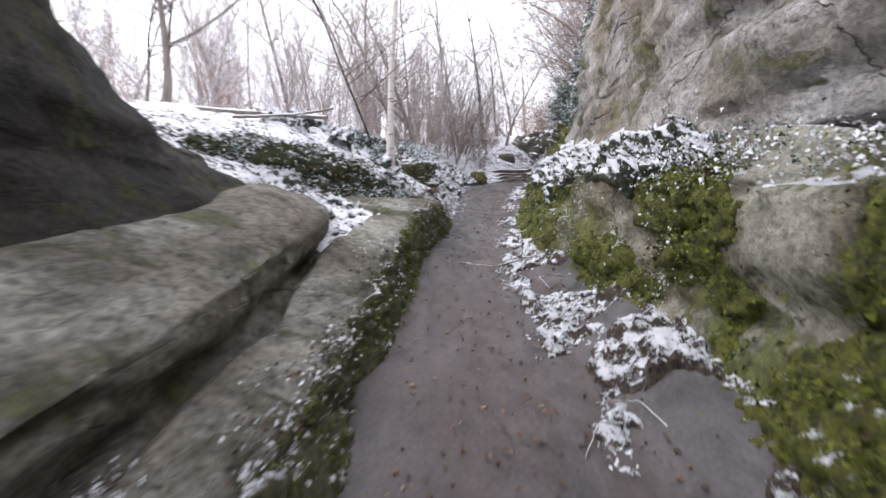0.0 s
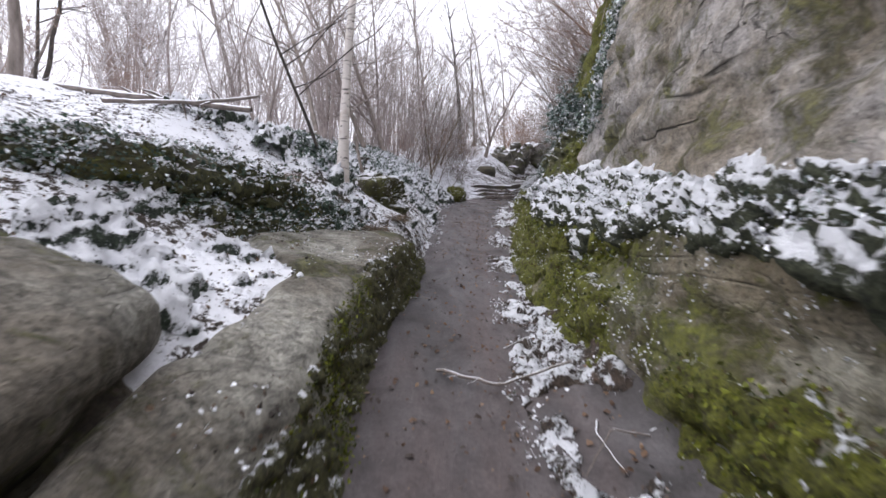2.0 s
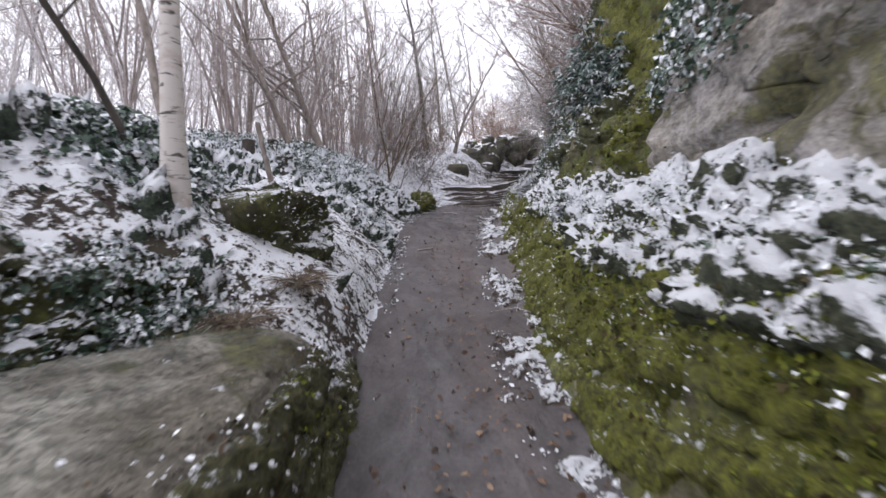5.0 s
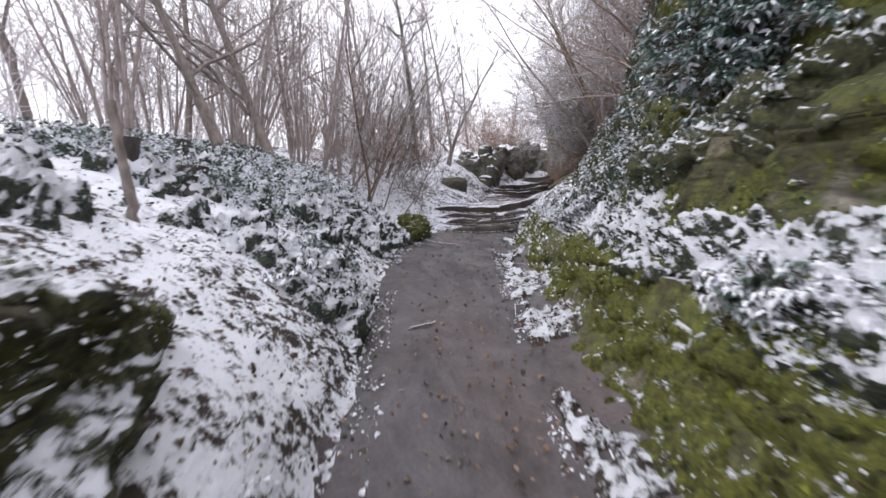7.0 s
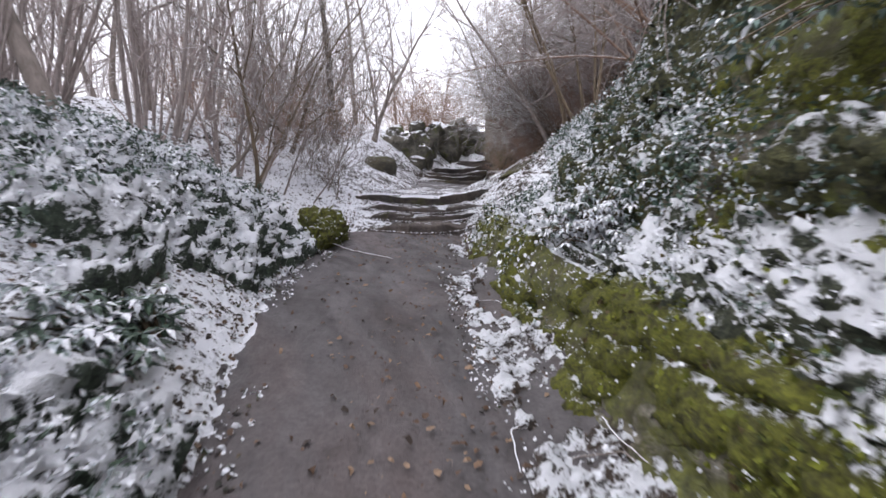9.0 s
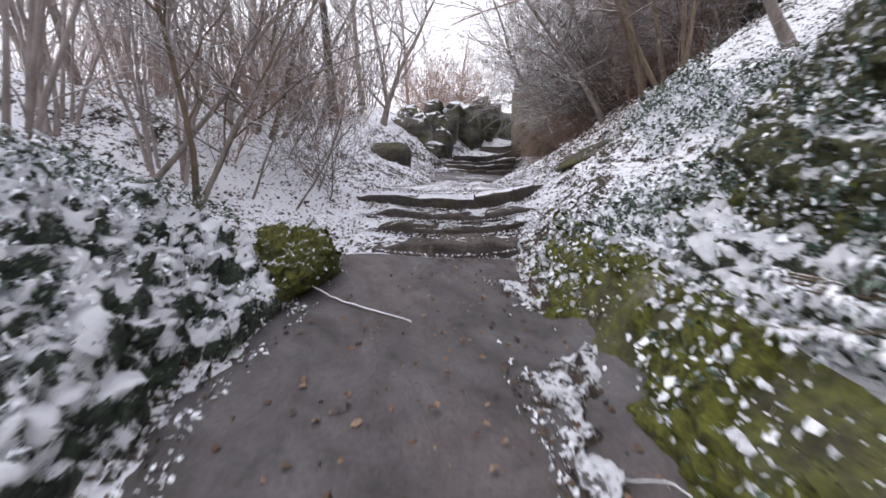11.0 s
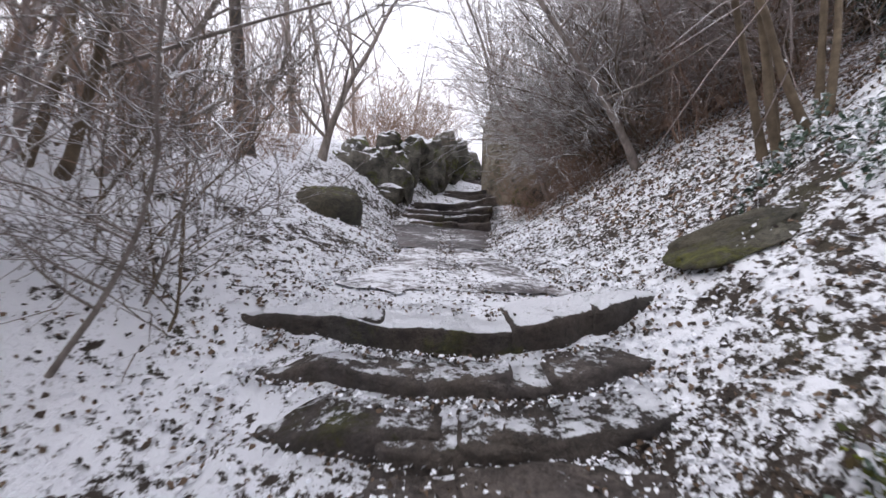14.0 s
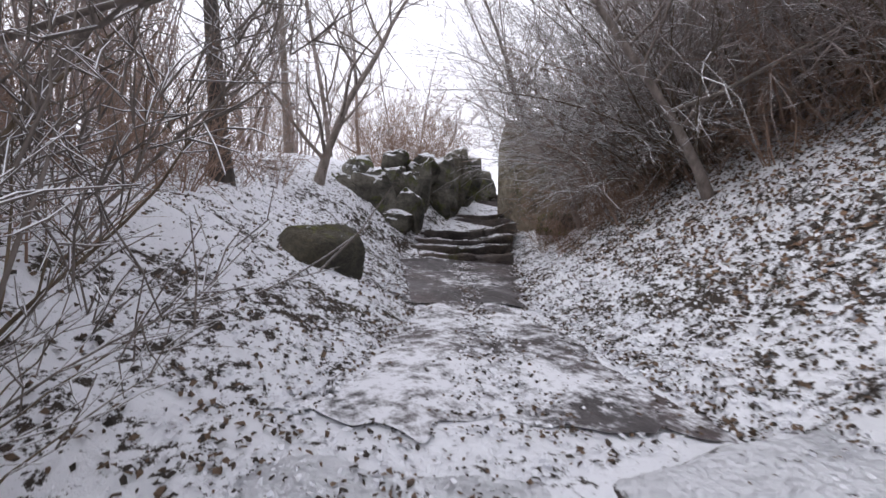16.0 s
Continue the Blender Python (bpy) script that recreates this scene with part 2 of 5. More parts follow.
def leaf_material(name, stops, rough=0.5, clump=0.0, scale=6.0):
    """Colour picked leaf by leaf: bare, frosted or snow-covered; clump draws the snow together into patches."""
    m, nt, b = material(name, rough)
    g = nt.nodes.new("ShaderNodeNewGeometry")
    r = nt.nodes.new("ShaderNodeValToRGB")
    r.color_ramp.interpolation = "CONSTANT"
    e = r.color_ramp.elements
    while len(e) < len(stops):
        e.new(0.5)
    for el, (p, c) in zip(e, stops):
        el.position, el.color = p, (*c, 1)
    fac = g.outputs["Random Per Island"]
    if clump:
        lie = ramp(nt, tex(nt, scale, 3, 0.6, place(nt)), (0.38, 0.0), (0.6, 1.0))
        fac = calc(nt, "ADD", calc(nt, "MULTIPLY", fac, 1 - clump), calc(nt, "MULTIPLY", lie, clump), True)
    nt.links.new(fac, r.inputs[0])
    col = mix(nt, 0.5, r.outputs[0], ramp(nt, tex(nt, 40, 3, 0.6, place(nt)), (0.3, 0.5), (0.7, 1.1)), "MULTIPLY")
    nt.links.new(col, b.inputs["Base Color"])
    return m


def foliage_material(name, dark, mid, snow):
    """Matted low growth seen from above: leaves, the shade in the gaps between them painted dark, and snow lying on
    what faces up.
    """
    m, nt, b = material(name, 0.8)
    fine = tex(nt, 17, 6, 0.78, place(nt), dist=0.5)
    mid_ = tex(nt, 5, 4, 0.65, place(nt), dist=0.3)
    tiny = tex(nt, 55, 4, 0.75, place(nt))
    # low noise goes to the dark colour, painting shade between the leaves
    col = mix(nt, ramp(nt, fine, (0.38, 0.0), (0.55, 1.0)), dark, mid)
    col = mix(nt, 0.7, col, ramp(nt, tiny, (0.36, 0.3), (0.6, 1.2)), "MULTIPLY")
    f = calc(nt, "ADD", calc(nt, "MULTIPLY", upness(nt), 0.32), calc(nt, "ADD", calc(nt, "MULTIPLY", fine, 0.75), calc(nt, "MULTIPLY", mid_, 0.55)))
    f = calc(nt, "ADD", f, calc(nt, "MULTIPLY", calc(nt, "SUBTRACT", tiny, 0.5), 0.3))
    sf = ramp(nt, calc(nt, "MULTIPLY", f, 0.5), (0.47 - 0.1 * snow, 0.0), (0.5 - 0.1 * snow, 1.0))
    col = mix(nt, sf, col, SNOW)
    nt.links.new(col, b.inputs["Base Color"])
    bump(nt, b, calc(nt, "ADD", calc(nt, "ADD", fine, calc(nt, "MULTIPLY", tiny, 0.4)), calc(nt, "MULTIPLY", sf, 0.35)), 0.9, 0.04)
    return m


M_GROUND = ground_material()
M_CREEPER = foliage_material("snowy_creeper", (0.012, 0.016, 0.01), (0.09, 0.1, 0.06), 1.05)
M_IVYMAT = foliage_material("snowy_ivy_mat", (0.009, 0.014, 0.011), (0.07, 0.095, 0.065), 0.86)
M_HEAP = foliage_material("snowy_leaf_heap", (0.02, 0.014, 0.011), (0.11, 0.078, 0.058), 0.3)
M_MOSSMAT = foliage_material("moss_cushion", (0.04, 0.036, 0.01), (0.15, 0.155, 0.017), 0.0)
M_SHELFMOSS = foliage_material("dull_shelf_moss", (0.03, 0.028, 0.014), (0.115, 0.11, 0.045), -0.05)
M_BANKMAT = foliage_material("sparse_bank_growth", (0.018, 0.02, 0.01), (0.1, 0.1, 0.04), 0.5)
M_PATH = path_material()
M_PATH_SNOW = path_material("snow_covered_earth", 1.1)
M_PATH_DUST = path_material("snow_dusted_earth", 0.3)
M_BARK = bark_material("grey_brown_bark", (0.1, 0.082, 0.07), (0.3, 0.255, 0.23), 0.25)
M_DARKBARK = bark_material("dark_wet_bark", (0.02, 0.017, 0.015), (0.09, 0.075, 0.065), 0.25)
M_TWIG = bark_material("twig_bark", (0.2, 0.16, 0.15), (0.42, 0.36, 0.345), 0.5, 1, 6)
# twig colour lifted towards white to paint the mist of distance; snow on top
M_HAZETWIG = bark_material("haze_paled_far_twigs", (0.4, 0.365, 0.365), (0.62, 0.58, 0.585), 0.6, 1, 6)
M_BRUSH = bark_material("reddish_brush_bark", (0.18, 0.11, 0.08), (0.34, 0.235, 0.18), 0.22, 1, 6)
M_OLIVE = bark_material("brown_stem_bark", (0.055, 0.04, 0.026), (0.18, 0.135, 0.09), 0.3, 1, 6)
M_SNOWBRANCH = bark_material("snow_lined_bark", (0.08, 0.065, 0.055), (0.26, 0.22, 0.2), 0.9, 1, 8)
M_BIRCH = birch_material()
M_IVY = leaf_material("ivy_leaf", [(0, (0.02, 0.04, 0.024)), (0.12, (0.05, 0.08, 0.05)), (0.24, (0.11, 0.15, 0.12)), (0.34, (0.5, 0.55, 0.58)), (0.42, SNOW)], 0.5, 0.6)
M_IVYDARK = leaf_material("dark_ivy_leaf", [(0, (0.02, 0.045, 0.03)), (0.25, (0.05, 0.085, 0.055)), (0.5, (0.11, 0.15, 0.125)), (0.58, (0.45, 0.5, 0.53)), (0.66, SNOW)], 0.5, 0.5)
M_EVERGREEN = leaf_material("evergreen_leaf", [(0, (0.045, 0.085, 0.065)), (0.15, (0.11, 0.17, 0.14)), (0.38, (0.2, 0.28, 0.25)), (0.58, (0.45, 0.52, 0.54)), (0.72, SNOW)])
M_LITTER = leaf_material("leaf_litter", [(0, (0.06, 0.042, 0.03)), (0.25, (0.13, 0.085, 0.055)), (0.42, (0.035, 0.027, 0.022)), (0.54, (0.6, 0.6, 0.64)), (0.6, SNOW)], 0.8, 0.4, 3.0)
M_DEBRIS = leaf_material("snowy_sprigs", [(0, (0.03, 0.028, 0.02)), (0.2, (0.09, 0.065, 0.045)), (0.34, (0.05, 0.06, 0.03)), (0.42, (0.5, 0.52, 0.56)), (0.5, SNOW)], 0.7, 0.65, 5.0)
M_DEADLEAF = leaf_material("dead_leaf", [(0, (0.09, 0.05, 0.03)), (0.35, (0.17, 0.1, 0.06)), (0.6, (0.05, 0.035, 0.028)), (0.85, (0.26, 0.17, 0.11))], 0.7)
M_SNOWCLUMP = leaf_material("snow_clump", [(0, SNOW), (0.7, (0.7, 0.72, 0.78))], 0.8)
M_MOSS = leaf_material("moss_tuft", [(0, (0.04, 0.05, 0.008)), (0.25, (0.1, 0.115, 0.012)), (0.6, (0.165, 0.18, 0.018)), (0.85, (0.07, 0.05, 0.018))], 0.9)
M_GRASS = leaf_material("dead_grass", [(0, (0.16, 0.12, 0.085)), (0.4, (0.26, 0.2, 0.15)), (0.75, (0.1, 0.075, 0.055)), (0.9, (0.6, 0.6, 0.64))], 0.8)
M_CUT = bark_material("cut_wood", (0.3, 0.19, 0.1), (0.5, 0.34, 0.2), 0.0, 1, 20)

# ---- geometry helpers ----
rng = np.random.default_rng(7)
LATTICE = np.random.default_rng(3).random((64, 64, 64))


def vnoise(x, y, z):
    """Smooth value noise in -1..1 on arrays."""
    x, y, z = np.broadcast_arrays(np.asarray(x, float), np.asarray(y, float), np.asarray(z, float))
    out = 0.0
    f = [np.floor(a).astype(int) for a in (x, y, z)]
    w = [a - b for a, b in zip((x, y, z), f)]
    w = [a * a * (3 - 2 * a) for a in w]
    for i in (0, 1):
        for j in (0, 1):
            for k in (0, 1):
                wt = (w[0] if i else 1 - w[0]) * (w[1] if j else 1 - w[1]) * (w[2] if k else 1 - w[2])
                out = out + wt * LATTICE[(f[0] + i) % 64, (f[1] + j) % 64, (f[2] + k) % 64]
    return out * 2 - 1


def fbm(x, y, z, scale, octaves=4, gain=0.5):
    total, amp = 0.0, 1.0
    for o in range(octaves):
        k = scale * 2.03 ** o
        total = total + amp * vnoise(np.asarray(x) * k + 17 * o, np.asarray(y) * k + 5 * o, np.asarray(z) * k + 29 * o)
        amp *= gain
    return total


def mesh_object(name, verts, faces, mat, parent=None, label="", smooth=True):
    me = bpy.data.meshes.new(name)
    verts = np.asarray(verts, np.float32).reshape(-1, 3)
    faces = np.asarray(faces, np.int32)
    k = faces.shape[1]
    me.vertices.add(len(verts))
    me.vertices.foreach_set("co", verts.ravel())
    me.loops.add(faces.size)
    me.loops.foreach_set("vertex_index", faces.ravel())
    me.polygons.add(len(faces))
    me.polygons.foreach_set("loop_start", np.arange(0, faces.size, k, dtype=np.int32))
    me.polygons.foreach_set("use_smooth", np.full(len(faces), smooth))
    me.update(calc_edges=True)
    me.validate()
    me.materials.append(mat)
    ob = new(name, me)
    if parent is not None:
        ob.parent = parent
    if label:
        ob["label"] = label
    return ob


def thing(name, label, category, group="", at=(0, 0, 0), kind=""):
    ob = new(name)
    ob.empty_display_size = 0.2
    ob.location = at
    return tagged(ob, label, category, group, kind)


def grid_faces(rows, cols, flip=False, wrap=False):
    r, c = np.meshgrid(np.arange(rows - 1), np.arange(cols if wrap else cols - 1), indexing="ij")
    a = (r * cols + c).ravel()
    b = (r * cols + (c + 1) % cols).ravel()
    q = np.stack([a, b, b + cols, a + cols], 1)
    return q[:, ::-1] if flip else q


class Bag:
    """Gathers many small pieces into one mesh."""

    def __init__(self):
        self.v, self.f, self.n = [], [], 0

    def add(self, v, f):
        self.v.append(v)
        self.f.append(np.asarray(f) + self.n)
        self.n += len(v)

    def build(self, name, mat, parent=None, label="", smooth=True):
        return mesh_object(name, np.concatenate(self.v), np.concatenate(self.f), mat, parent, label, smooth)


def tube(bag, pts, radii, sides=5):
    pts, radii = np.asarray(pts, float), np.asarray(radii, float)
    d = np.gradient(pts, axis=0)
    d /= np.linalg.norm(d, axis=1, keepdims=True) + 1e-9
    ref = np.where(np.abs(d[:, 2:3]) > 0.9, np.array([[1.0, 0, 0]]), np.array([[0, 0, 1.0]]))
    ref = ref[:1].repeat(len(pts), 0)
    u = np.cross(d, ref)
    u /= np.linalg.norm(u, axis=1, keepdims=True) + 1e-9
    w = np.cross(d, u)
    a = np.arange(sides) * 2 * math.pi / sides
    ring = pts[:, None] + radii[:, None, None] * (np.cos(a)[None, :, None] * u[:, None] + np.sin(a)[None, :, None] * w[:, None])
    bag.add(ring.reshape(-1, 3), grid_faces(len(pts), sides, wrap=True))


def wobble(r, start, direction, length, n, bend, lift=0.0):
    """A crooked line of n points."""
    p, d = np.array(start, float), np.array(direction, float)
    d /= np.linalg.norm(d)
    out = [p.copy()]
    for _ in range(n - 1):
        d = d + r.normal(0, bend, 3) + np.array([0, 0, lift])
        d /= np.linalg.norm(d)
        p = p + d * length / (n - 1)
        out.append(p.copy())
    return np.array(out)


# ---- the lie of the land ----
PY = [-8, 0, 2, 5, 8, 11.5, 14, 16.2, 17.4, 20, 23.5, 25.6, 28, 32, 60]
PCX = [0.1, 0.3, 0.3, 0.42, 0.75, 1.25, 1.75, 2.5, 3.0, 4.15, 5.7, 7.3, 9.3, 12.0, 26]
PWL = [0.85, 0.85, 0.85, 0.8, 0.66, 0.86, 1.12, 1.0, 1.15, 0.6, 1.1, 0.9, 0.9, 0.9, 0.9]
PWR = [0.72, 0.72, 0.7, 0.55, 0.58, 0.7, 0.75, 0.75, 1.1, 0.6, 1.2, 0.9, 0.9, 0.9, 0.9]
ZY = [-8, 0, 6.3, 11.3, 13.8, 16.15, 16.3, 17.2, 17.45, 20, 23.2, 24.7, 25.4, 26.2, 27.8, 29, 32, 60]
ZZ = [-0.9, 0.0, 0.755, 1.36, 1.68, 1.95, 1.95, 2.33, 2.53, 2.72, 2.93, 3.44, 3.7, 3.95, 4.4, 4.8, 5.0, 6.0]


def path_x(y):
    return np.interp(y, PY, PCX)


def path_z(y):
    return np.interp(y, ZY, ZZ)


# height above the path by the distance from its edge, at stations along the walk
LD = [0, 0.15, 0.4, 0.8, 1.3, 2.0, 3.0, 5.0, 9.0, 20.0, 60.0]
LEFT = [
    (-8, [0, 0.05, 0.15, 0.35, 0.6, 0.9, 4.6, 4.6, 4.4, 4, 3]),
    (1.5, [0, 0.05, 0.15, 0.35, 0.6, 0.9, 3.9, 3.9, 3.6, 3.3, 2.5]),
    (3.4, [0, 0.05, 0.15, 0.35, 0.6, 0.9, 1.9, 2.1, 2.3, 2.4, 2]),
    (5.5, [0, 0.1, 0.5, 0.62, 0.7, 1.15, 1.65, 2.1, 2.3, 2.4, 1]),
    (6.6, [0, 0.1, 0.3, 0.42, 0.5, 1.15, 1.65, 2.1, 2.3, 2.4, 1]),
    (7.6, [0, 0.18, 0.36, 0.42, 0.9, 1.3, 1.75, 2.1, 2.3, 2.4, 1]),
    (8.3, [0, 0.3, 0.55, 0.85, 1.15, 1.6, 1.9, 2.15, 2.3, 2.4, 1]),
    (11.5, [0, 0.18, 0.4, 0.65, 0.9, 1.15, 1.4, 1.7, 1.9, 2.0, 1]),
    (14.2, [0, 0.1, 0.35, 0.75, 1.05, 1.3, 1.4, 1.5, 1.6, 1.6, 1]),
    (16.2, [0, 0.06, 0.14, 0.34, 0.55, 0.82, 1.0, 1.25, 1.4, 1.4, 1]),
    (17.6, [0, 0.02, 0.06, 0.16, 0.3, 0.55, 0.85, 1.15, 1.4, 1.4, 1]),
    (20.5, [0, 0.05, 0.15, 0.33, 0.55, 0.85, 1.15, 1.4, 1.4, 1.2, 1]),
    (24.0, [0, 0.1, 0.25, 0.55, 0.85, 1.1, 1.25, 1.3, 1.2, 1.0, 1]),
    (32.0, [0, 0.2, 0.4, 0.5, 0.5, 0.4, 0.2, -0.3, -0.8, -1.2, -1]),
]
RIGHT = [
    (-8, [0, 0.07, 0.22, 0.34, 0.34, 0.34, 6.6, 7.0, 7.2, 7.5, 8]),
    (0, [0, 0.07, 0.22, 0.34, 0.34, 0.34, 5.8, 6.2, 6.5, 7, 8]),
    (9.5, [0, 0.05, 0.16, 0.32, 0.34, 0.34, 4.2, 4.6, 5.0, 6, 8]),
    (12.8, [0, 0.05, 0.16, 0.32, 0.5, 0.8, 2.6, 3.6, 5, 7, 9]),
    (14.6, [0, 0.12, 0.3, 0.6, 0.9, 1.4, 2.1, 3.4, 5.2, 7, 9]),
    (16.2, [0, 0.1, 0.25, 0.55, 0.95, 1.55, 2.3, 3.5, 5.2, 7, 9]),
    (17.6, [0, 0.05, 0.14, 0.35, 0.7, 1.25, 2.0, 3.2, 5.0, 7, 9]),
    (20.5, [0, 0.04, 0.12, 0.3, 0.6, 1.05, 1.75, 3.0, 4.8, 7, 9]),
    (24.0, [0, 0.05, 0.14, 0.35, 0.7, 1.2, 2.0, 3.0, 4.5, 6, 8]),
    (32.0, [0, 0.1, 0.3, 0.6, 1.0, 1.6, 2.2, 3.0, 4.0, 5, 6]),
]


def side_height(table, d, y):
    ys = np.array([s[0] for s in table], float)
    hs = np.array([s[1] for s in table], float)
    yc = np.clip(y, ys[0], ys[-1])
    i = np.clip(np.searchsorted(ys, yc, side="right") - 1, 0, len(ys) - 2)
    w = (yc - ys[i]) / (ys[i + 1] - ys[i])
    w = w * w * (3 - 2 * w)
    out = np.zeros_like(d)
    cols = np.stack([np.interp(d, LD, hs[k]) for k in range(len(ys))])
    idx = np.indices(d.shape)
    return cols[(i, *idx)] * (1 - w) + cols[(i + 1, *idx)] * w


def land(x, y):
    """Height of the bare ground."""
    x, y = np.broadcast_arrays(np.asarray(x, float), np.asarray(y, float))
    c = path_x(y)
    shear = 0.42 * np.clip((y - 14.5) / 1.5, 0, 1) * np.clip((21 - y) / 2, 0, 1) * np.clip(x - c, -1.6, 1.6)
    zp = path_z(y + shear)
    wl_, wr_ = np.interp(y, PY, PWL), np.interp(y, PY, PWR)
    dl, dr = np.maximum(0, c - wl_ - x), np.maximum(0, x - c - wr_)
    h = zp + side_height(LEFT, dl, y) + side_height(RIGHT, dr, y)
    d = np.maximum(dl, dr)
    rough_ = np.clip(d / 0.3, 0, 1)
    near = np.clip(1.5 - d / 30, 0, 1)
    h = h + rough_ * near * (0.05 * fbm(x, y, 0, 1.6, 3) + 0.02 * fbm(x, y, 3, 7, 2)) + (1 - rough_) * 0.012 * fbm(x, y, 9, 2.2, 3)
    return h + np.clip((d - 8) / 20, 0, 1) * 0.5 * fbm(x, y, 5, 0.12, 2)


def spread(a, b, step, far, grow=1.25):
    core = list(np.arange(a, b, step))
    s, lo, hi = step, a, core[-1]
    left, right = [], []
    while lo > -far or hi < far:
        s *= grow
        if lo > -far:
            lo -= s
            left.append(lo)
        if hi < far:
            hi += s
            right.append(hi)
    return np.array(left[::-1] + core + right)


gx, gy = spread(-2.6, 7.6, 0.06, 600, 1.12), spread(-1.0, 25.5, 0.075, 600, 1.13)
XX, YY = np.meshgrid(gx, gy)
ground = mesh_object("ground", np.stack([XX, YY, land(XX, YY)], -1), grid_faces(len(gy), len(gx)), M_GROUND)
tagged(ground, "uneven woodland ground under thin patchy snow and leaf litter", "ground", kind="structure")

# the trodden path, a skin just above the ground


def path_strip(name, y0, y1, mat, label, extra=0.0, lift=0.012, skirt=0.0):
    ys = np.arange(y0, y1, 0.05)
    us = np.linspace(-1, 1, 41)
    U, Y = np.meshgrid(us, ys)
    c = path_x(Y)
    wl_, wr_ = np.interp(Y, PY, PWL) + extra, np.interp(Y, PY, PWR) + extra + skirt * np.clip((15.0 - Y) / 1.0, 0, 1)
    edge = 0.11 * fbm(Y, U * 0 + np.sign(U) * 7, 2, 1.5, 5, 0.6)
    X = c + np.where(U < 0, U * (wl_ + edge), U * (wr_ + edge))
    Y = Y - 0.42 * np.clip((Y - 14.5) / 1.5, 0, 1) * np.clip((21 - Y) / 2, 0, 1) * (X - c)
    Y = Y + 0.45 * np.exp(-(ys[:, None] - y0) / 0.5) * fbm(X, 0, 3, 1.8, 4)
    Z = land(X, Y) + lift * (1 - np.abs(U) ** 6 * 2.2) - 0.02 * np.exp(-((U - 0.05) / 0.3) ** 2) + 0.012
    return tagged(mesh_object(name, np.stack([X, Y, Z], -1), grid_faces(len(ys), len(us)), mat), label, "path", kind="structure")


path_strip("path", -7, 16.2, M_PATH, "trodden damp grey-brown earth path with leaf scraps", skirt=0.6)
path_strip("path_landing", 17.75, 20.6, M_PATH_SNOW, "trodden earth landing under thin snow between two flights", -0.15)
path_strip("path_upper", 19.9, 23.4, M_PATH_DUST, "dark trodden earth path dusted with snow below the second flight", 0.1, 0.02)

# ---- rock walls along the path ----


def loft(name, stations, step, n, mat, label, amp=0.1, bed=0.05, flip=False, seed=0):
    """A rock face drawn out along the path: at each station a profile of (x, z) points; weathered by noise and bedding."""
    ys = np.arange(stations[0][0], stations[-1][0] + step / 2, step)
    sy = np.array([s[0] for s in stations], float)
    prof = np.array([s[1] for s in stations], float)
    seg = np.linspace(0, prof.shape[1] - 1, n)
    lo = np.clip(seg.astype(int), 0, prof.shape[1] - 2)
    w = (seg - lo)[None, :, None]
    P = prof[:, lo] * (1 - w) + prof[:, lo + 1] * w
    for _ in range(2):
        P[:, 1:-1] = 0.25 * P[:, :-2] + 0.5 * P[:, 1:-1] + 0.25 * P[:, 2:]
    X = np.stack([np.interp(ys, sy, P[:, k, 0]) for k in range(n)], 1)
    Z = np.stack([np.interp(ys, sy, P[:, k, 1]) for k in range(n)], 1)
    Y = ys[:, None].repeat(n, 1)
    tx, tz = np.gradient(X, axis=1), np.gradient(Z, axis=1)
    ln = np.hypot(tx, tz) + 1e-9
    nx, nz = (-tz / ln, tx / ln) if not flip else (tz / ln, -tx / ln)
    big = fbm(X + seed, Y, Z, 0.8, 3)
    small = fbm(X + seed, Y, Z * 1.6, 3.2, 4, 0.55)
    beds = np.abs(vnoise(X * 0.35, Y * 0.35 + seed, Z * 3.1 + 0.25 * big + 0.15 * Y))
    crack = -np.exp(-(beds / 0.09) ** 2)
    joint = np.abs(vnoise(X * 0.5 + seed, Y * 0.55 + 0.25 * Z, Z * 0.3))
    joint = -np.exp(-(joint / 0.035) ** 2) * (vnoise(X * 0.4, Y * 0.4 + 7, Z * 0.4 + seed) > -0.1)
    lumps = np.abs(fbm(X + seed, Y * 0.8, Z * 1.5, 1.7, 3))
    step_ = vnoise(X * 0.2, Y * 0.25 + seed, np.floor(Z * 2.2 + 0.6 * big) * 1.7)
    disp = amp * big + amp * 0.22 * small + amp * 0.3 * lumps + amp * 0.45 * step_ + bed * crack + bed * joint
    ends = np.clip(np.minimum((np.arange(n) / 3), (n - 1 - np.arange(n)) / 3), 0, 1)[None]
    X, Z = X + nx * disp * ends, Z + nz * disp * ends
    Y = Y + 0.06 * small * (amp / 0.1)
    V = np.stack([X, Y, Z], -1)
    ob = mesh_object(name, V, grid_faces(len(ys), n, flip), mat)
    tagged(ob, label, "rock", kind="structure")
    return ob, V


def F(y):
    return float(path_z(y))


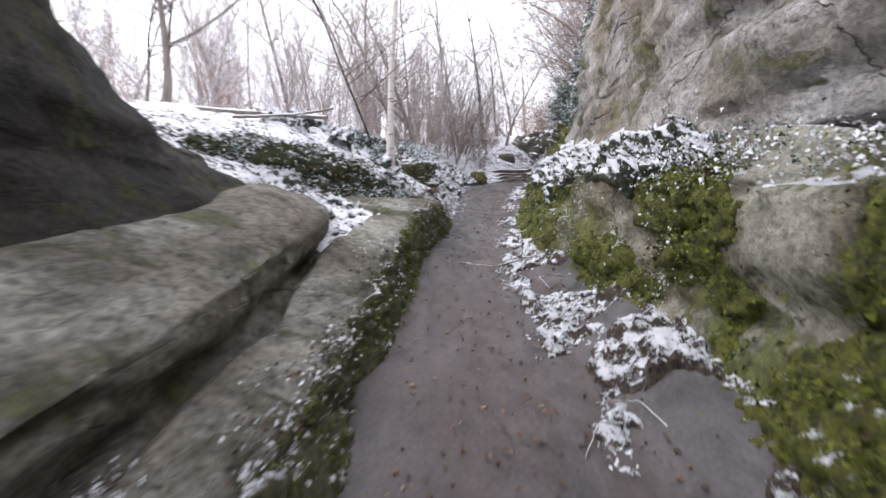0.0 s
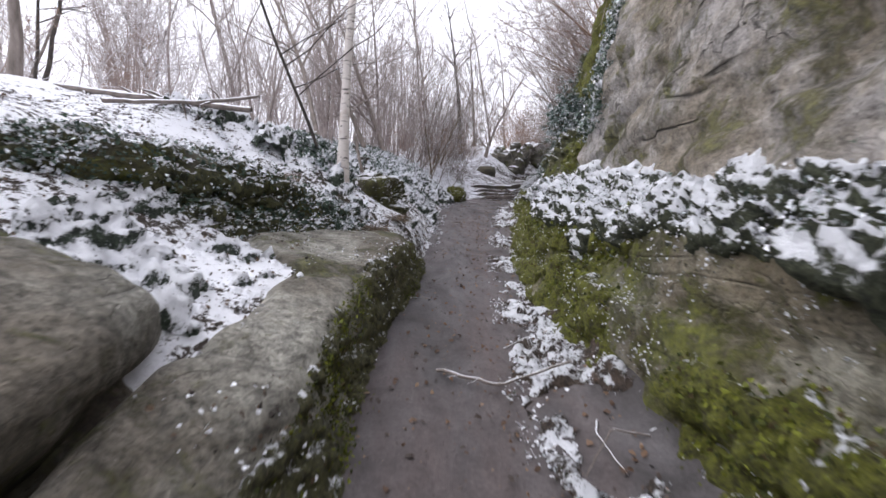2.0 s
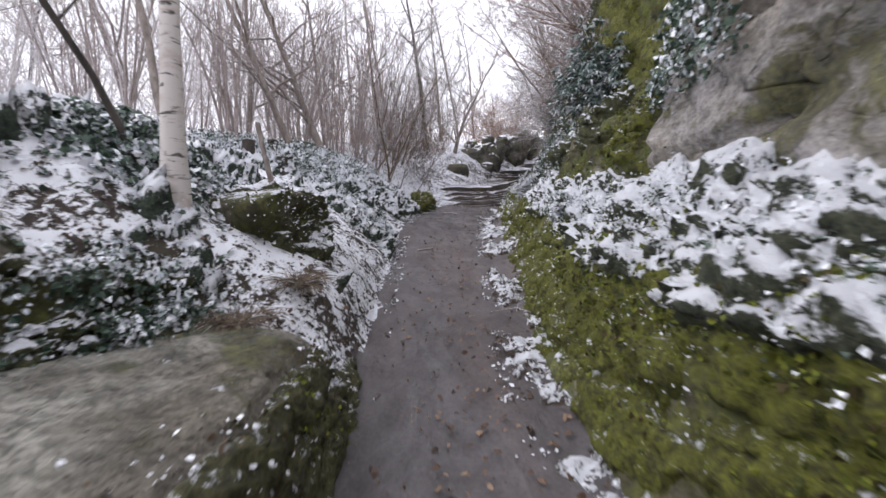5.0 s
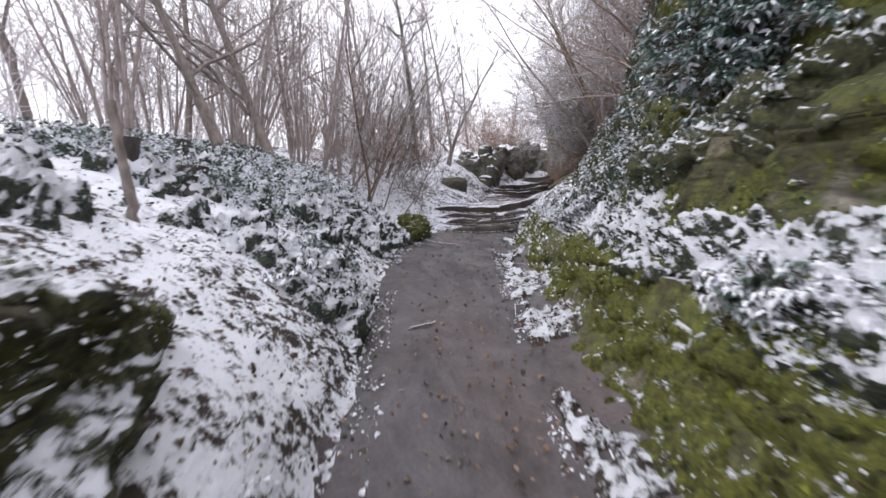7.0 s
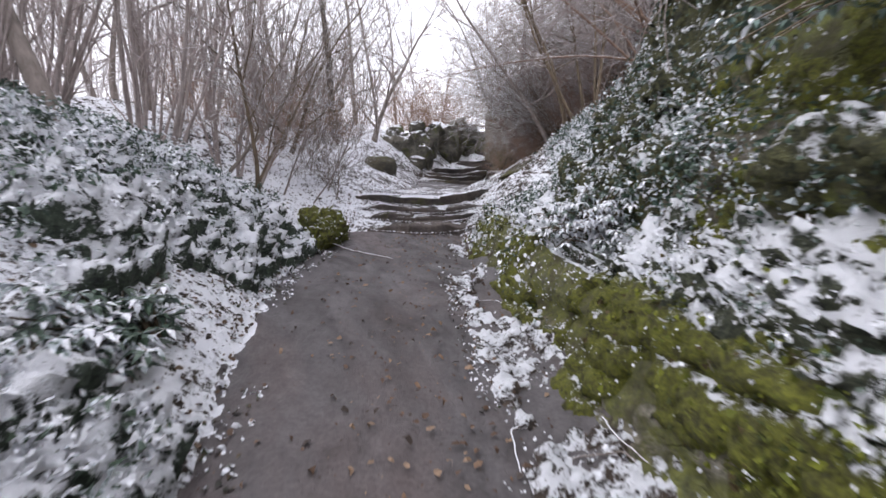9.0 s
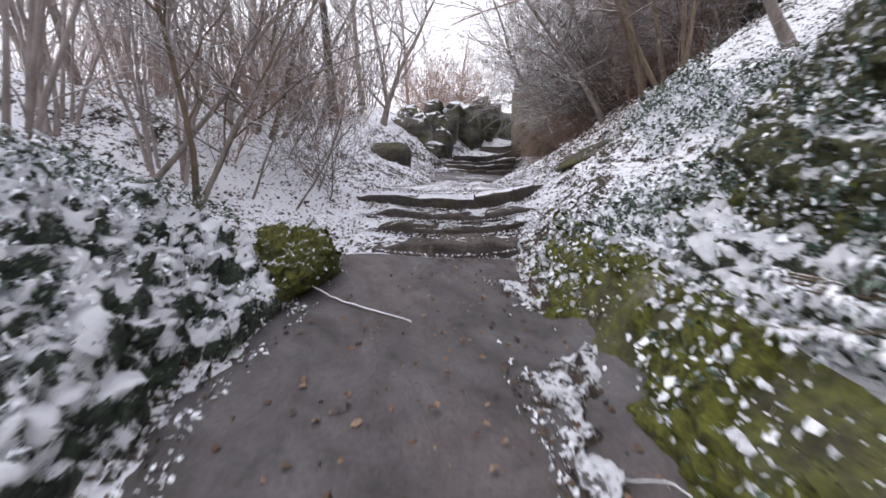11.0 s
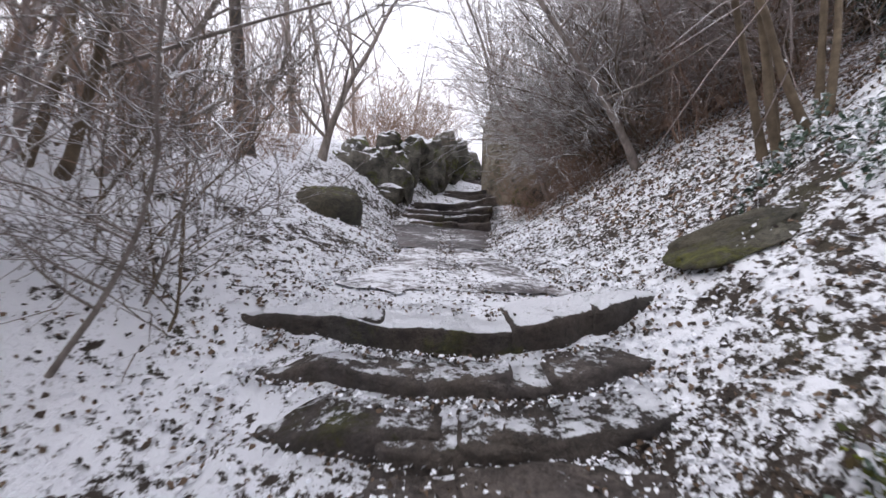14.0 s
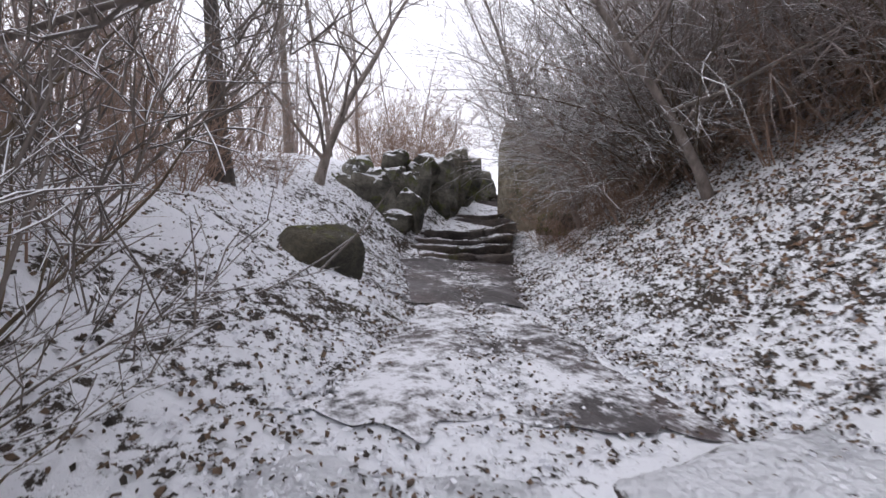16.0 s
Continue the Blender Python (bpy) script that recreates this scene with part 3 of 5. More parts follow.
# right: mossy ledge beside the path, its top carrying snow; cliff set back above it
LEDGE_R = [(y, [(xf - 0.25, F(y) - 0.1), (xf - 0.02, F(y) + 0.22), (xf + 0.1, F(y) + 0.6), (xl, zl - 0.12), (xl + 0.12, zl), (xb, zb), (xb + 0.5, zb - 0.1)]) for y, xf, xl, zl, xb, zb in [
    (-4, 1.5, 1.55, 1.4, 1.85, 1.6), (0, 1.5, 1.54, 1.5, 1.84, 1.72), (2.6, 1.48, 1.54, 1.66, 1.8, 1.85), (4.0, 1.42, 1.52, 1.72, 1.8, 1.92),
    (5.3, 1.35, 1.55, 1.78, 1.95, 2.0), (7.0, 1.5, 1.75, 1.85, 2.15, 2.1), (8.5, 1.62, 1.9, 1.98, 2.4, 2.25), (10.2, 2.0, 2.2, 2.1, 2.55, 2.35),
    (11.5, 2.3, 2.5, 2.1, 2.85, 2.4), (12.8, 2.55, 2.75, 2.2, 3.1, 2.5), (14.0, 2.8, 2.98, 2.2, 3.3, 2.45), (15.2, 3.15, 3.3, 2.25, 3.5, 2.4), (15.8, 3.5, 3.6, 2.0, 3.8, 2.3)]]
ledge_r, V_LEDGE = loft("rock_ledge_east", LEDGE_R, 0.045, 54, M_LEDGE, "low sandstone ledge thick with yellow-green moss, snow along its top", 0.09, 0.05, False, seed=3)


def cliff_rows(rows):
    return [(y, [(x0 + 0.15, z0 - 0.3), (x0, z0), (x1, z1), (x2, z2), (x3, z3), (x3 + 1.2, z3 + 0.3), (x3 + 4, z3 + 0.4)]) for y, x0, z0, x1, z1, x2, z2, x3, z3 in rows]


CLIFF_R = cliff_rows([
    (-4, 1.85, 1.5, 1.85, 2.6, 2.05, 4.2, 2.4, 6.2), (0, 1.82, 1.65, 1.76, 2.6, 1.9, 4.2, 2.3, 6.2), (2.6, 1.74, 1.8, 1.7, 2.7, 1.9, 4.2, 2.3, 6.2), (4.0, 1.76, 1.85, 1.72, 2.8, 1.95, 4.2, 2.4, 6.2),
    (5.3, 1.85, 1.95, 1.85, 3.0, 2.12, 4.4, 2.5, 6.2), (7.0, 2.05, 2.0, 2.1, 3.1, 2.4, 4.5, 2.8, 6.0), (8.5, 2.3, 2.15, 2.45, 3.0, 2.75, 4.2, 3.1, 5.7), (9.2, 2.6, 2.2, 2.9, 3.0, 3.1, 4.0, 3.4, 5.4)])
cliff_r, V_CLIFF = loft("cliff_east", CLIFF_R, 0.05, 110, M_CLIFF, "tall weathered grey sandstone cliff with bedding cracks and moss", 0.13, 0.1, False, seed=11)
CRAG_R = cliff_rows([
    (8.3, 2.5, 2.15, 2.6, 2.7, 2.9, 3.2, 3.1, 5.0), (9.0, 2.4, 2.2, 2.5, 2.7, 2.75, 3.2, 3.2, 5.4), (10.2, 2.5, 2.25, 2.55, 2.75, 2.95, 3.1, 3.35, 5.5), (11.4, 2.62, 2.3, 2.7, 2.8, 3.15, 3.05, 3.55, 5.4),
    (12.8, 2.95, 2.35, 3.1, 2.8, 3.4, 3.4, 3.9, 4.9), (13.8, 3.2, 2.3, 3.4, 2.7, 3.75, 3.2, 4.4, 4.1), (14.6, 3.45, 2.2, 3.7, 2.5, 4.2, 2.9, 5.0, 3.5), (15.2, 3.8, 2.0, 4.1, 2.3, 4.6, 2.6, 5.4, 3.0)])
crag_r, V_CRAG = loft("cliff_east_mossy", CRAG_R, 0.05, 96, M_CRAG, "mossy sandstone crag with a snowy shelf and hanging ivy", 0.14, 0.07, False, seed=17)

# left: worn shelves and behind them a cliff darkened in its colour for shade
SHELF_LOW = [(y, [(xe + 0.12, F(y) - 0.1), (xe, F(y) + 0.1), (xe - 0.08, zt - 0.1), (xe - 0.2, zt), (xb, zt + 0.1), (xb - 0.12, zt + 0.0), (xb - 0.5, zt - 0.3)]) for y, xe, zt, xb in [
    (-4, -0.5, 0.1, -1.0), (0, -0.46, 0.42, -0.95), (2.5, -0.44, 0.66, -0.95), (4.0, -0.3, 0.95, -0.95), (4.7, -0.3, 1.08, -0.8), (5.5, -0.28, 1.2, -0.82), (6.0, -0.2, 1.28, -1.3), (6.6, -0.05, 1.36, -1.5), (7.6, 0.05, 1.34, -1.1), (8.2, 0.0, 1.15, -0.5)]]
shelf_low, V_LOW = loft("rock_shelf_low", SHELF_LOW, 0.04, 56, M_SHELF, "low worn sandstone shelf edging the path, mossy and flecked with snow", 0.06, 0.04, True, seed=23)
SHELF_UP = [(y, [(dx - 0.8, zt - 0.75), (dx - 1.14, zt - 0.42), (dx - 1.0, zt - 0.24), (dx - 0.98, zt - 0.08), (dx - 1.12, zt), (dx - 1.55, zt + 0.2), (dx - 1.8, zb), (dx - 2.6, zb)]) for y, zt, zb, dx in [
    (-4, 0.4, 0.6, 0), (0, 0.82, 1.0, 0), (2.3, 1.1, 1.3, 0), (3.6, 1.3, 1.5, -0.05), (4.15, 1.38, 1.6, -0.14), (4.45, 1.26, 1.5, -0.28), (4.75, 0.8, 1.2, -0.5)]]
shelf_up, V_UP = loft("rock_shelf_high", SHELF_UP, 0.045, 60, M_SHELF, "rounded upper sandstone shelf with a dark undercut groove", 0.06, 0.05, True, seed=31)
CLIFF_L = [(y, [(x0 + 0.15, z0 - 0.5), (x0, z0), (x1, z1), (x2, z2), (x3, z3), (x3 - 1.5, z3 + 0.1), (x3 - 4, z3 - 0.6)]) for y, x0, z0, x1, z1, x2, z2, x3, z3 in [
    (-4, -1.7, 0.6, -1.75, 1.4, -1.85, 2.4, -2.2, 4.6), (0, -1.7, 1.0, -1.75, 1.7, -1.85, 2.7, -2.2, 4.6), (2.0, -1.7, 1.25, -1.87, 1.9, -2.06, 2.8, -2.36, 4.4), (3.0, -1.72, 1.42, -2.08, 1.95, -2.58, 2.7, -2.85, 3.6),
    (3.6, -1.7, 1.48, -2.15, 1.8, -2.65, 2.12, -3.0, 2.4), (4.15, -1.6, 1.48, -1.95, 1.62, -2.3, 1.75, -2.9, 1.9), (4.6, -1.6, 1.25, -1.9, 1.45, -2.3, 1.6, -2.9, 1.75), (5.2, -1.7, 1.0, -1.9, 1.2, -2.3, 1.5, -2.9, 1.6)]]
cliff_l, V_CLIFFL = loft("cliff_west", CLIFF_L, 0.05, 80, M_SHADEROCK, "sandstone outcrop overhanging the shelves, its shade put into the dark colour", 0.09, 0.06, True, seed=41)

# mossy rock face running up the bank behind the low shelf
def bank_profile(y, xf, z0, z1):
    """A broken face from the shelf up to the snowy bank, with a nose, a crease and a brow."""
    h = z1 - z0
    return y, [(xf + 0.3, z0 - 0.3), (xf + 0.12, z0), (xf + 0.02, z0 + 0.3 * h), (xf - 0.1, z0 + 0.4 * h), (xf - 0.06, z0 + 0.72 * h), (xf - 0.2, z1), (xf - 0.6, z1 + 0.06), (xf - 1.2, z1 - 0.25)]


BANK = [bank_profile(*row) for row in [(4.9, -2.8, 1.6, 2.1), (5.4, -2.4, 1.5, 2.14), (5.9, -1.95, 1.42, 2.12), (6.4, -1.5, 1.4, 2.06), (6.9, -1.2, 1.4, 1.98), (7.4, -0.92, 1.38, 1.88), (7.9, -0.66, 1.36, 1.76), (8.3, -0.5, 1.3, 1.6)]]
bank_face, V_BANK = loft("rock_face_bank", BANK, 0.03, 60, M_BANKROCK, "low mossy rock face in the bank with snow along its top", 0.15, 0.1, True, seed=53)

# ---- stone steps ----


def block(w, d, h, r):
    """A worn stone, w wide, d deep, h high, with rounded edges and broken ends."""
    u = np.array([-1, -1, -0.96, *np.linspace(-0.88, 0.88, 13), 0.96, 1, 1])
    k = np.array([0, 0.8, 0.95, *np.ones(13), 0.95, 0.8, 0])[:, None]
    a = np.linspace(0, 2 * math.pi, 20, endpoint=False)
    U, A = np.meshgrid(u, a, indexing="ij")
    e = 0.26
    Y = np.sign(np.cos(A)) * np.abs(np.cos(A)) ** e
    Z = np.sign(np.sin(A)) * np.abs(np.sin(A)) ** e
    off = r.random() * 50
    X = U * w / 2
    Y, Z = Y * d / 2 * k + d / 2, Z * h / 2 * k + h / 2
    Y = Y - 0.05 * vnoise(X * 3.5 + off, Z * 5, 0) + 0.02 * fbm(X + off, Y, Z, 9, 2)
    Z = Z + 0.03 * fbm(X + off, Y, 0, 2.5, 3)
    X = X + 0.03 * vnoise(off, Y * 6, Z * 6) * np.abs(U)
    return np.stack([X, Y, Z], -1).reshape(-1, 3), grid_faces(len(u), 20, wrap=True)


def flight(name, origin, heading, steps, label, mat=M_STEP):
    """Each step: forward, base z, top z, and the spans of its stones, with a lift at the ends."""
    stair = thing(name, label, "steps", at=(*origin, steps[0][1]))
    r = np.random.default_rng(len(name) + 5)
    f = np.array([math.sin(radians(heading)), math.cos(radians(heading))])
    s = np.array([math.cos(radians(heading)), -math.sin(radians(heading))])
    for fwd, zb, zt, depth, spans in steps:
        mid, half = (spans[0][0] + spans[-1][1]) / 2, (spans[-1][1] - spans[0][0]) / 2
        for a, b, rise in spans:
            v, q = block(b - a + 0.26, depth, zt - zb + 0.1 + r.uniform(-0.015, 0.015), r)
            u = v[:, 0] + (a + b) / 2
            w = v[:, 1] + fwd + 0.14 * u * u
            x = f[0] * w + s[0] * u
            y = f[1] * w + s[1] * u
            z = v[:, 2] + zb - 0.1 - steps[0][1] + rise + 0.13 * np.maximum(0, u) ** 2 + 0.03 * u * u - 0.08 * np.clip((np.abs(u - mid) - half + 0.28) / 0.28, 0, 1) ** 1.5
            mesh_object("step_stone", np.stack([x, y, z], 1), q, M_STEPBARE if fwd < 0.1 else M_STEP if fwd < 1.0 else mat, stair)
    return stair


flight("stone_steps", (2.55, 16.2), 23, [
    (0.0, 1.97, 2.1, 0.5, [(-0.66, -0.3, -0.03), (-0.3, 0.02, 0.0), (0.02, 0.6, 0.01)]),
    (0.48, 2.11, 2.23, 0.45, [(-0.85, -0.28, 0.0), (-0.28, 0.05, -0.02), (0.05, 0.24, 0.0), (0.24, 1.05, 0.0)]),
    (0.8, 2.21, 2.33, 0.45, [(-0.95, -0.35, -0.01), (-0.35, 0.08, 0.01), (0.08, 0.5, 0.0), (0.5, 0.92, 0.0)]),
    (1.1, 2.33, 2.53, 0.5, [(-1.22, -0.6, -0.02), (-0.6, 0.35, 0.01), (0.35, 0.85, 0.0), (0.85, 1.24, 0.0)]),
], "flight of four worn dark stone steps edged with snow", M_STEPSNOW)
flight("stone_steps", (5.75, 23.3), 12, [
    (0.0, 2.94, 3.08, 0.5, [(-0.85, 0.1, 0.0), (0.1, 0.9, 0.0)]),
    (0.35, 3.06, 3.22, 0.5, [(-1.1, -0.1, 0.0), (-0.1, 1.0, 0.0)]),
    (0.7, 3.2, 3.36, 0.5, [(-1.3, 0.2, 0.0), (0.2, 1.2, 0.0)]),
    (1.05, 3.34, 3.5, 0.6, [(-1.45, -0.4, 0.0), (-0.4, 0.6, 0.0), (0.6, 1.45, 0.0)]),
], "second flight of four dark stone steps with snow on the treads")
flight("stone_steps", (7.3, 25.5), 30, [
    (0.0, 3.7, 3.86, 0.5, [(-0.8, 0.8, 0.0)]),
    (0.35, 3.86, 4.02, 0.5, [(-0.8, 0.8, 0.0)]),
], "two dark stone steps between rock walls")
flight("stone_steps", (9.1, 27.8), 30, [
    (0.0, 4.42, 4.57, 0.5, [(-0.6, 0.7, 0.0)]),
    (0.35, 4.56, 4.72, 0.5, [(-0.6, 0.7, 0.0)]),
    (0.7, 4.7, 4.86, 0.5, [(-0.6, 0.7, 0.0)]),
], "uppermost stone steps dusted with snow")


def boulder(name, at, size, mat, label, seed, lump=0.16, rot=0.0, square=0.7, cuts=11):
    a = np.linspace(0, 2 * math.pi, 60, endpoint=False)
    t = np.linspace(-math.pi / 2, math.pi / 2, 34)
    T, A = np.meshgrid(t, a, indexing="ij")
    p = lambda c: np.sign(c) * np.abs(c) ** square
    X, Y, Z = p(np.cos(T)) * p(np.cos(A)), p(np.cos(T)) * p(np.sin(A)), p(np.sin(T))
    k = 1 + lump * fbm(X + seed, Y, Z, 0.9, 4) + 0.3 * lump * fbm(X + seed, Y, Z, 4, 3)
    rr_ = np.random.default_rng(seed)
    D = np.stack([X * k, Y * k, Z * k], -1)
    for _ in range(cuts):
        n = rr_.normal(0, 1, 3)
        n /= np.linalg.norm(n)
        over = np.maximum(0, D @ n - rr_.uniform(0.62, 0.95))
        D = D - 0.85 * over[..., None] * n
    D = D + 0.05 * lump * fbm(D[..., 0] + seed, D[..., 1], D[..., 2], 7, 2)[..., None]
    X, Y, Z = D[..., 0] * size[0], D[..., 1] * size[1], D[..., 2] * size[2]
    c, s = math.cos(radians(rot)), math.sin(radians(rot))
    V = np.stack([c * X - s * Y, s * X + c * Y, Z], -1)
    ob = mesh_object(name, V, grid_faces(34, 60, wrap=True), mat)
    ob.location = at
    tagged(ob, label, "boulder")
    return ob, V + np.array(at)


BOULDER = boulder("boulder", (2.84, 20.6, 3.14), (0.46, 0.44, 0.36), M_MOSSROCK, "rounded dark mossy boulder beside the landing path", 2, 0.14, -25)
BANKROCK = boulder("boulder", (-0.85, 9.3, 1.72), (0.72, 0.9, 0.48), M_BANKROCK, "mossy boulder sunk into the snowy bank", 5, 0.45, 15, 0.75, 16)
slab, _ = boulder("boulder", (4.62, 16.85, float(land(4.62, 16.85)) - 0.02), (0.46, 0.34, 0.1), M_MOSSROCK, "flat dark rock slab bare of snow on the slope", 8, 0.35, 0, 0.8)
slab.rotation_euler = (0, -math.atan(float(land(4.9, 16.85) - land(4.4, 16.85)) / 0.5), radians(-18))
MOUND = boulder("boulder", (1.12, 15.8, 1.92), (0.36, 0.85, 0.24), M_MOUND, "bright mossy rock mound at the foot of the steps", 12, 0.75, -14, 0.8, 9)
for at, size, sd in [((3.9, 24.6, 3.9), (0.5, 0.5, 0.75), 1), ((4.45, 24.75, 4.0), (0.45, 0.5, 0.8), 2), ((4.2, 25.2, 4.6), (0.6, 0.4, 0.4), 21), ((4.9, 24.9, 4.3), (0.35, 0.4, 0.55), 3), ((5.2, 24.6, 3.85), (0.3, 0.35, 0.55), 4),
                     ((5.55, 25.2, 4.35), (0.32, 0.4, 0.6), 5), ((5.75, 25.4, 4.95), (0.33, 0.3, 0.36), 6), ((5.0, 25.4, 4.9), (0.4, 0.3, 0.3), 7), ((6.4, 26.1, 4.5), (0.42, 0.5, 1.0), 9), ((7.0, 26.6, 4.7), (0.45, 0.5, 1.0), 10),
                     ((7.7, 27.3, 4.9), (0.45, 0.5, 0.85), 14), ((8.7, 28.6, 5.1), (0.6, 0.6, 0.7), 19), ((8.2, 28.0, 4.9), (0.4, 0.4, 0.6), 20), ((4.75, 24.3, 3.6), (0.35, 0.3, 0.4), 24)]:
    tagged(boulder("outcrop_rock", at, size, M_OUTCROP, "jagged mossy outcrop rock streaked with snow above the steps", sd, 0.4, sd * 37, 0.6)[0], category="rock", group="outcrop beside the upper steps")
boulder("crag", (8.75, 25.0, 4.7), (0.85, 1.2, 1.7), M_FARCRAG, "tall pale sandstone crag standing beside the upper steps", 33, 0.2, 24, 0.32, 5)
boulder("boulder", (7.75, 23.3, 3.72), (0.42, 0.35, 0.3), M_MOSSROCK, "grey-green boulder at the foot of the crag", 37, 0.16, 0)

# ---- trees and shrubs ----


def bare_tree(name, seed, height, r0, label, bark, twig, lean=(0, 0), first=0.3, nb=13, nt=7, bl=0.4, sub=3, bend=0.05, stems=1, category="tree", spread_=0.9, droop=0.02, base_spread=0.12, stem_lean=0.18, group=""):
    """A leafless tree or shrub: tapered crooked stems, limbs, and fine twigs."""
    r = np.random.default_rng(seed)
    tree = thing(name, label, category, group)
    limbs, twigs = Bag(), Bag()
    for s in range(stems):
        trunk = Bag()
        a0 = r.random() * 6.28
        d0 = np.array([lean[0] + (math.cos(a0) * stem_lean * r.uniform(0.3, 1) if stems > 1 else 0), lean[1] + (math.sin(a0) * stem_lean * r.uniform(0.3, 1) if stems > 1 else 0), 1.0])
        h = height * (r.uniform(0.65, 1) if stems > 1 else 1)
        rs = r0 * (r.uniform(0.6, 1) if stems > 1 else 1)
        base = (math.cos(a0) * base_spread * (stems > 1), math.sin(a0) * base_spread * (stems > 1), -0.25)
        pts = wobble(r, base, d0, h + 0.25, 14, bend, 0.01)
        rad = rs * (1 - 0.93 * np.linspace(0, 1, 14) ** 0.9)
        rad[0] *= 1.5
        rad[1] *= 1.12
        tube(trunk, pts, rad, 8 if stems == 1 else 5)
        trunk.build("trunk" if stems == 1 else "stem", bark, tree)
        for _ in range(nb):
            f = r.uniform(first, 0.97)
            k = min(int(f * 13), 12)
            p = pts[k] + (pts[k + 1] - pts[k]) * (f * 13 - k)
            a = r.random() * 6.28
            d = np.array([math.cos(a) * spread_, math.sin(a) * spread_, r.uniform(0.45, 1.1)])
            L = h * bl * (1.15 - f) * r.uniform(0.6, 1.1) + 0.25
            rr = rs * (1 - 0.85 * f) * 0.5
            bp = wobble(r, p, d, L, 8, 0.17, droop)
            limb = Bag() if stems == 1 else limbs
            tube(limb, bp, rr * (1 - 0.85 * np.linspace(0, 1, 8)), 4)
            if stems == 1:
                limb.build("branch", bark, tree)
            for _ in range(nt):
                g = r.uniform(0.15, 1)
                q = bp[min(int(g * 7), 6)]
                td = bp[min(int(g * 7) + 1, 7)] - q + r.normal(0, 0.55, 3) * L / 7 + np.array([0, 0, 0.25 * L / 7])
                tl = L * r.uniform(0.25, 0.55)
                tp = wobble(r, q, td, tl, 4, 0.16, 0.03)
                tr = max(0.0035, rr * 0.3)
                tube(twigs, tp, tr * (1 - 0.7 * np.linspace(0, 1, 4)), 3)
                for _ in range(sub):
                    q2 = tp[r.integers(1, 3)]
                    sp = wobble(r, q2, td / (np.linalg.norm(td) + 1e-9) + r.normal(0, 0.6, 3), tl * r.uniform(0.45, 0.9), 3, 0.2, 0.03)
                    tube(twigs, sp, np.array([0.004, 0.003, 0.002]), 3)
    if stems > 1:
        limbs.build("side_shoot_spray", bark, tree)["kind"] = "stuff"
    twigs.build("twig_spray", twig, tree)["kind"] = "stuff"
    return tree


def drop_tree(src, x, y, rot, scale=1.0, sink=0.0, z=None):
    zz = float(land(x, y)) - sink if z is None else z
    ob = copy_thing(src, pose(x, y, zz, r.uniform(-7, 7), r.uniform(-7, 7), rot))
    ob.scale = (scale, scale, scale)
    return ob


def settle(ob, x, y, rot=0.0, scale=1.0, z=None):
    zz = float(land(x, y)) if z is None else z
    ob.location, ob.rotation_euler, ob.scale = (x, y, zz), (0, 0, radians(rot)), (scale,) * 3
    return ob


WOOD = "bare trees of the winter wood"
r = np.random.default_rng(21)
kinds = [
    bare_tree("tree", 1, 8.0, 0.055, "slender leafless grey-barked woodland tree", M_BARK, M_TWIG, (0.15, 0.05), 0.12, 17, 8, 0.42, 2, 0.08, group=WOOD),
    bare_tree("tree", 2, 10.0, 0.07, "tall leafless grey-brown tree with rising limbs", M_BARK, M_TWIG, (-0.12, 0.06), 0.12, 18, 8, 0.4, 2, 0.07, group=WOOD),
    bare_tree("tree", 3, 6.5, 0.036, "thin leafless sapling with fine twigs", M_TWIG, M_TWIG, (0.25, -0.05), 0.08, 16, 8, 0.42, 2, 0.09, group=WOOD),
    bare_tree("tree", 4, 9.0, 0.06, "dark-barked leafless tree standing in thin snow", M_DARKBARK, M_TWIG, (0.05, 0.14), 0.15, 16, 8, 0.42, 2, 0.08, group=WOOD),
]
coppice = [
    bare_tree("coppice_shrub", 11, 4.6, 0.028, "dense upright many-stemmed hazel thicket, leafless", M_TWIG, M_TWIG, (0.02, 0), 0.15, 6, 5, 0.32, 1, 0.05, 9, "shrub", 0.5, group="thicket on the bank"),
    bare_tree("coppice_shrub", 12, 5.4, 0.034, "tall leafless many-stemmed brown thicket", M_TWIG, M_TWIG, (0.05, 0), 0.15, 6, 5, 0.32, 1, 0.05, 8, "shrub", 0.5, group="thicket on the bank"),
    bare_tree("coppice_shrub", 13, 2.2, 0.012, "low tangle of thin red-brown brush", M_BRUSH, M_BRUSH, (0, 0), 0.05, 5, 4, 0.5, 1, 0.1, 12, "shrub", 0.8, group="thicket on the bank", stem_lean=0.6),
]
first_done = set()


def put_kind(group_list, k, x, y, rot, sc):
    src = group_list[k]
    if id(src) not in first_done:
        first_done.add(id(src))
        return settle(src, x, y, rot, sc)
    return drop_tree(src, x, y, rot, sc)


# wood on the bank and beyond
placed = []
tries = 0
while len(placed) < 66 and tries < 4000:
    tries += 1
    x, y = r.uniform(-17, 12), r.uniform(7, 46)
    d = path_x(y) - x
    if d < (3.4 if y < 17 else 2.6) + 0.12 * max(0, y - 24):
        continue
    if min([math.hypot(x - a, y - b) for a, b in placed] + [9]) < 1.5:
        continue
    placed.append((x, y))
    put_kind(kinds, int(r.integers(0, 4)), x, y, r.uniform(0, 360), r.uniform(0.75, 1.2))
for x, y in [(13, 40), (16, 44), (19, 47), (9, 42), (15, 50), (22, 50), (11, 36), (25, 45), (7, 48)]:
    put_kind(kinds, int(r.integers(0, 4)), x, y, r.uniform(0, 360), r.uniform(0.7, 1.0))
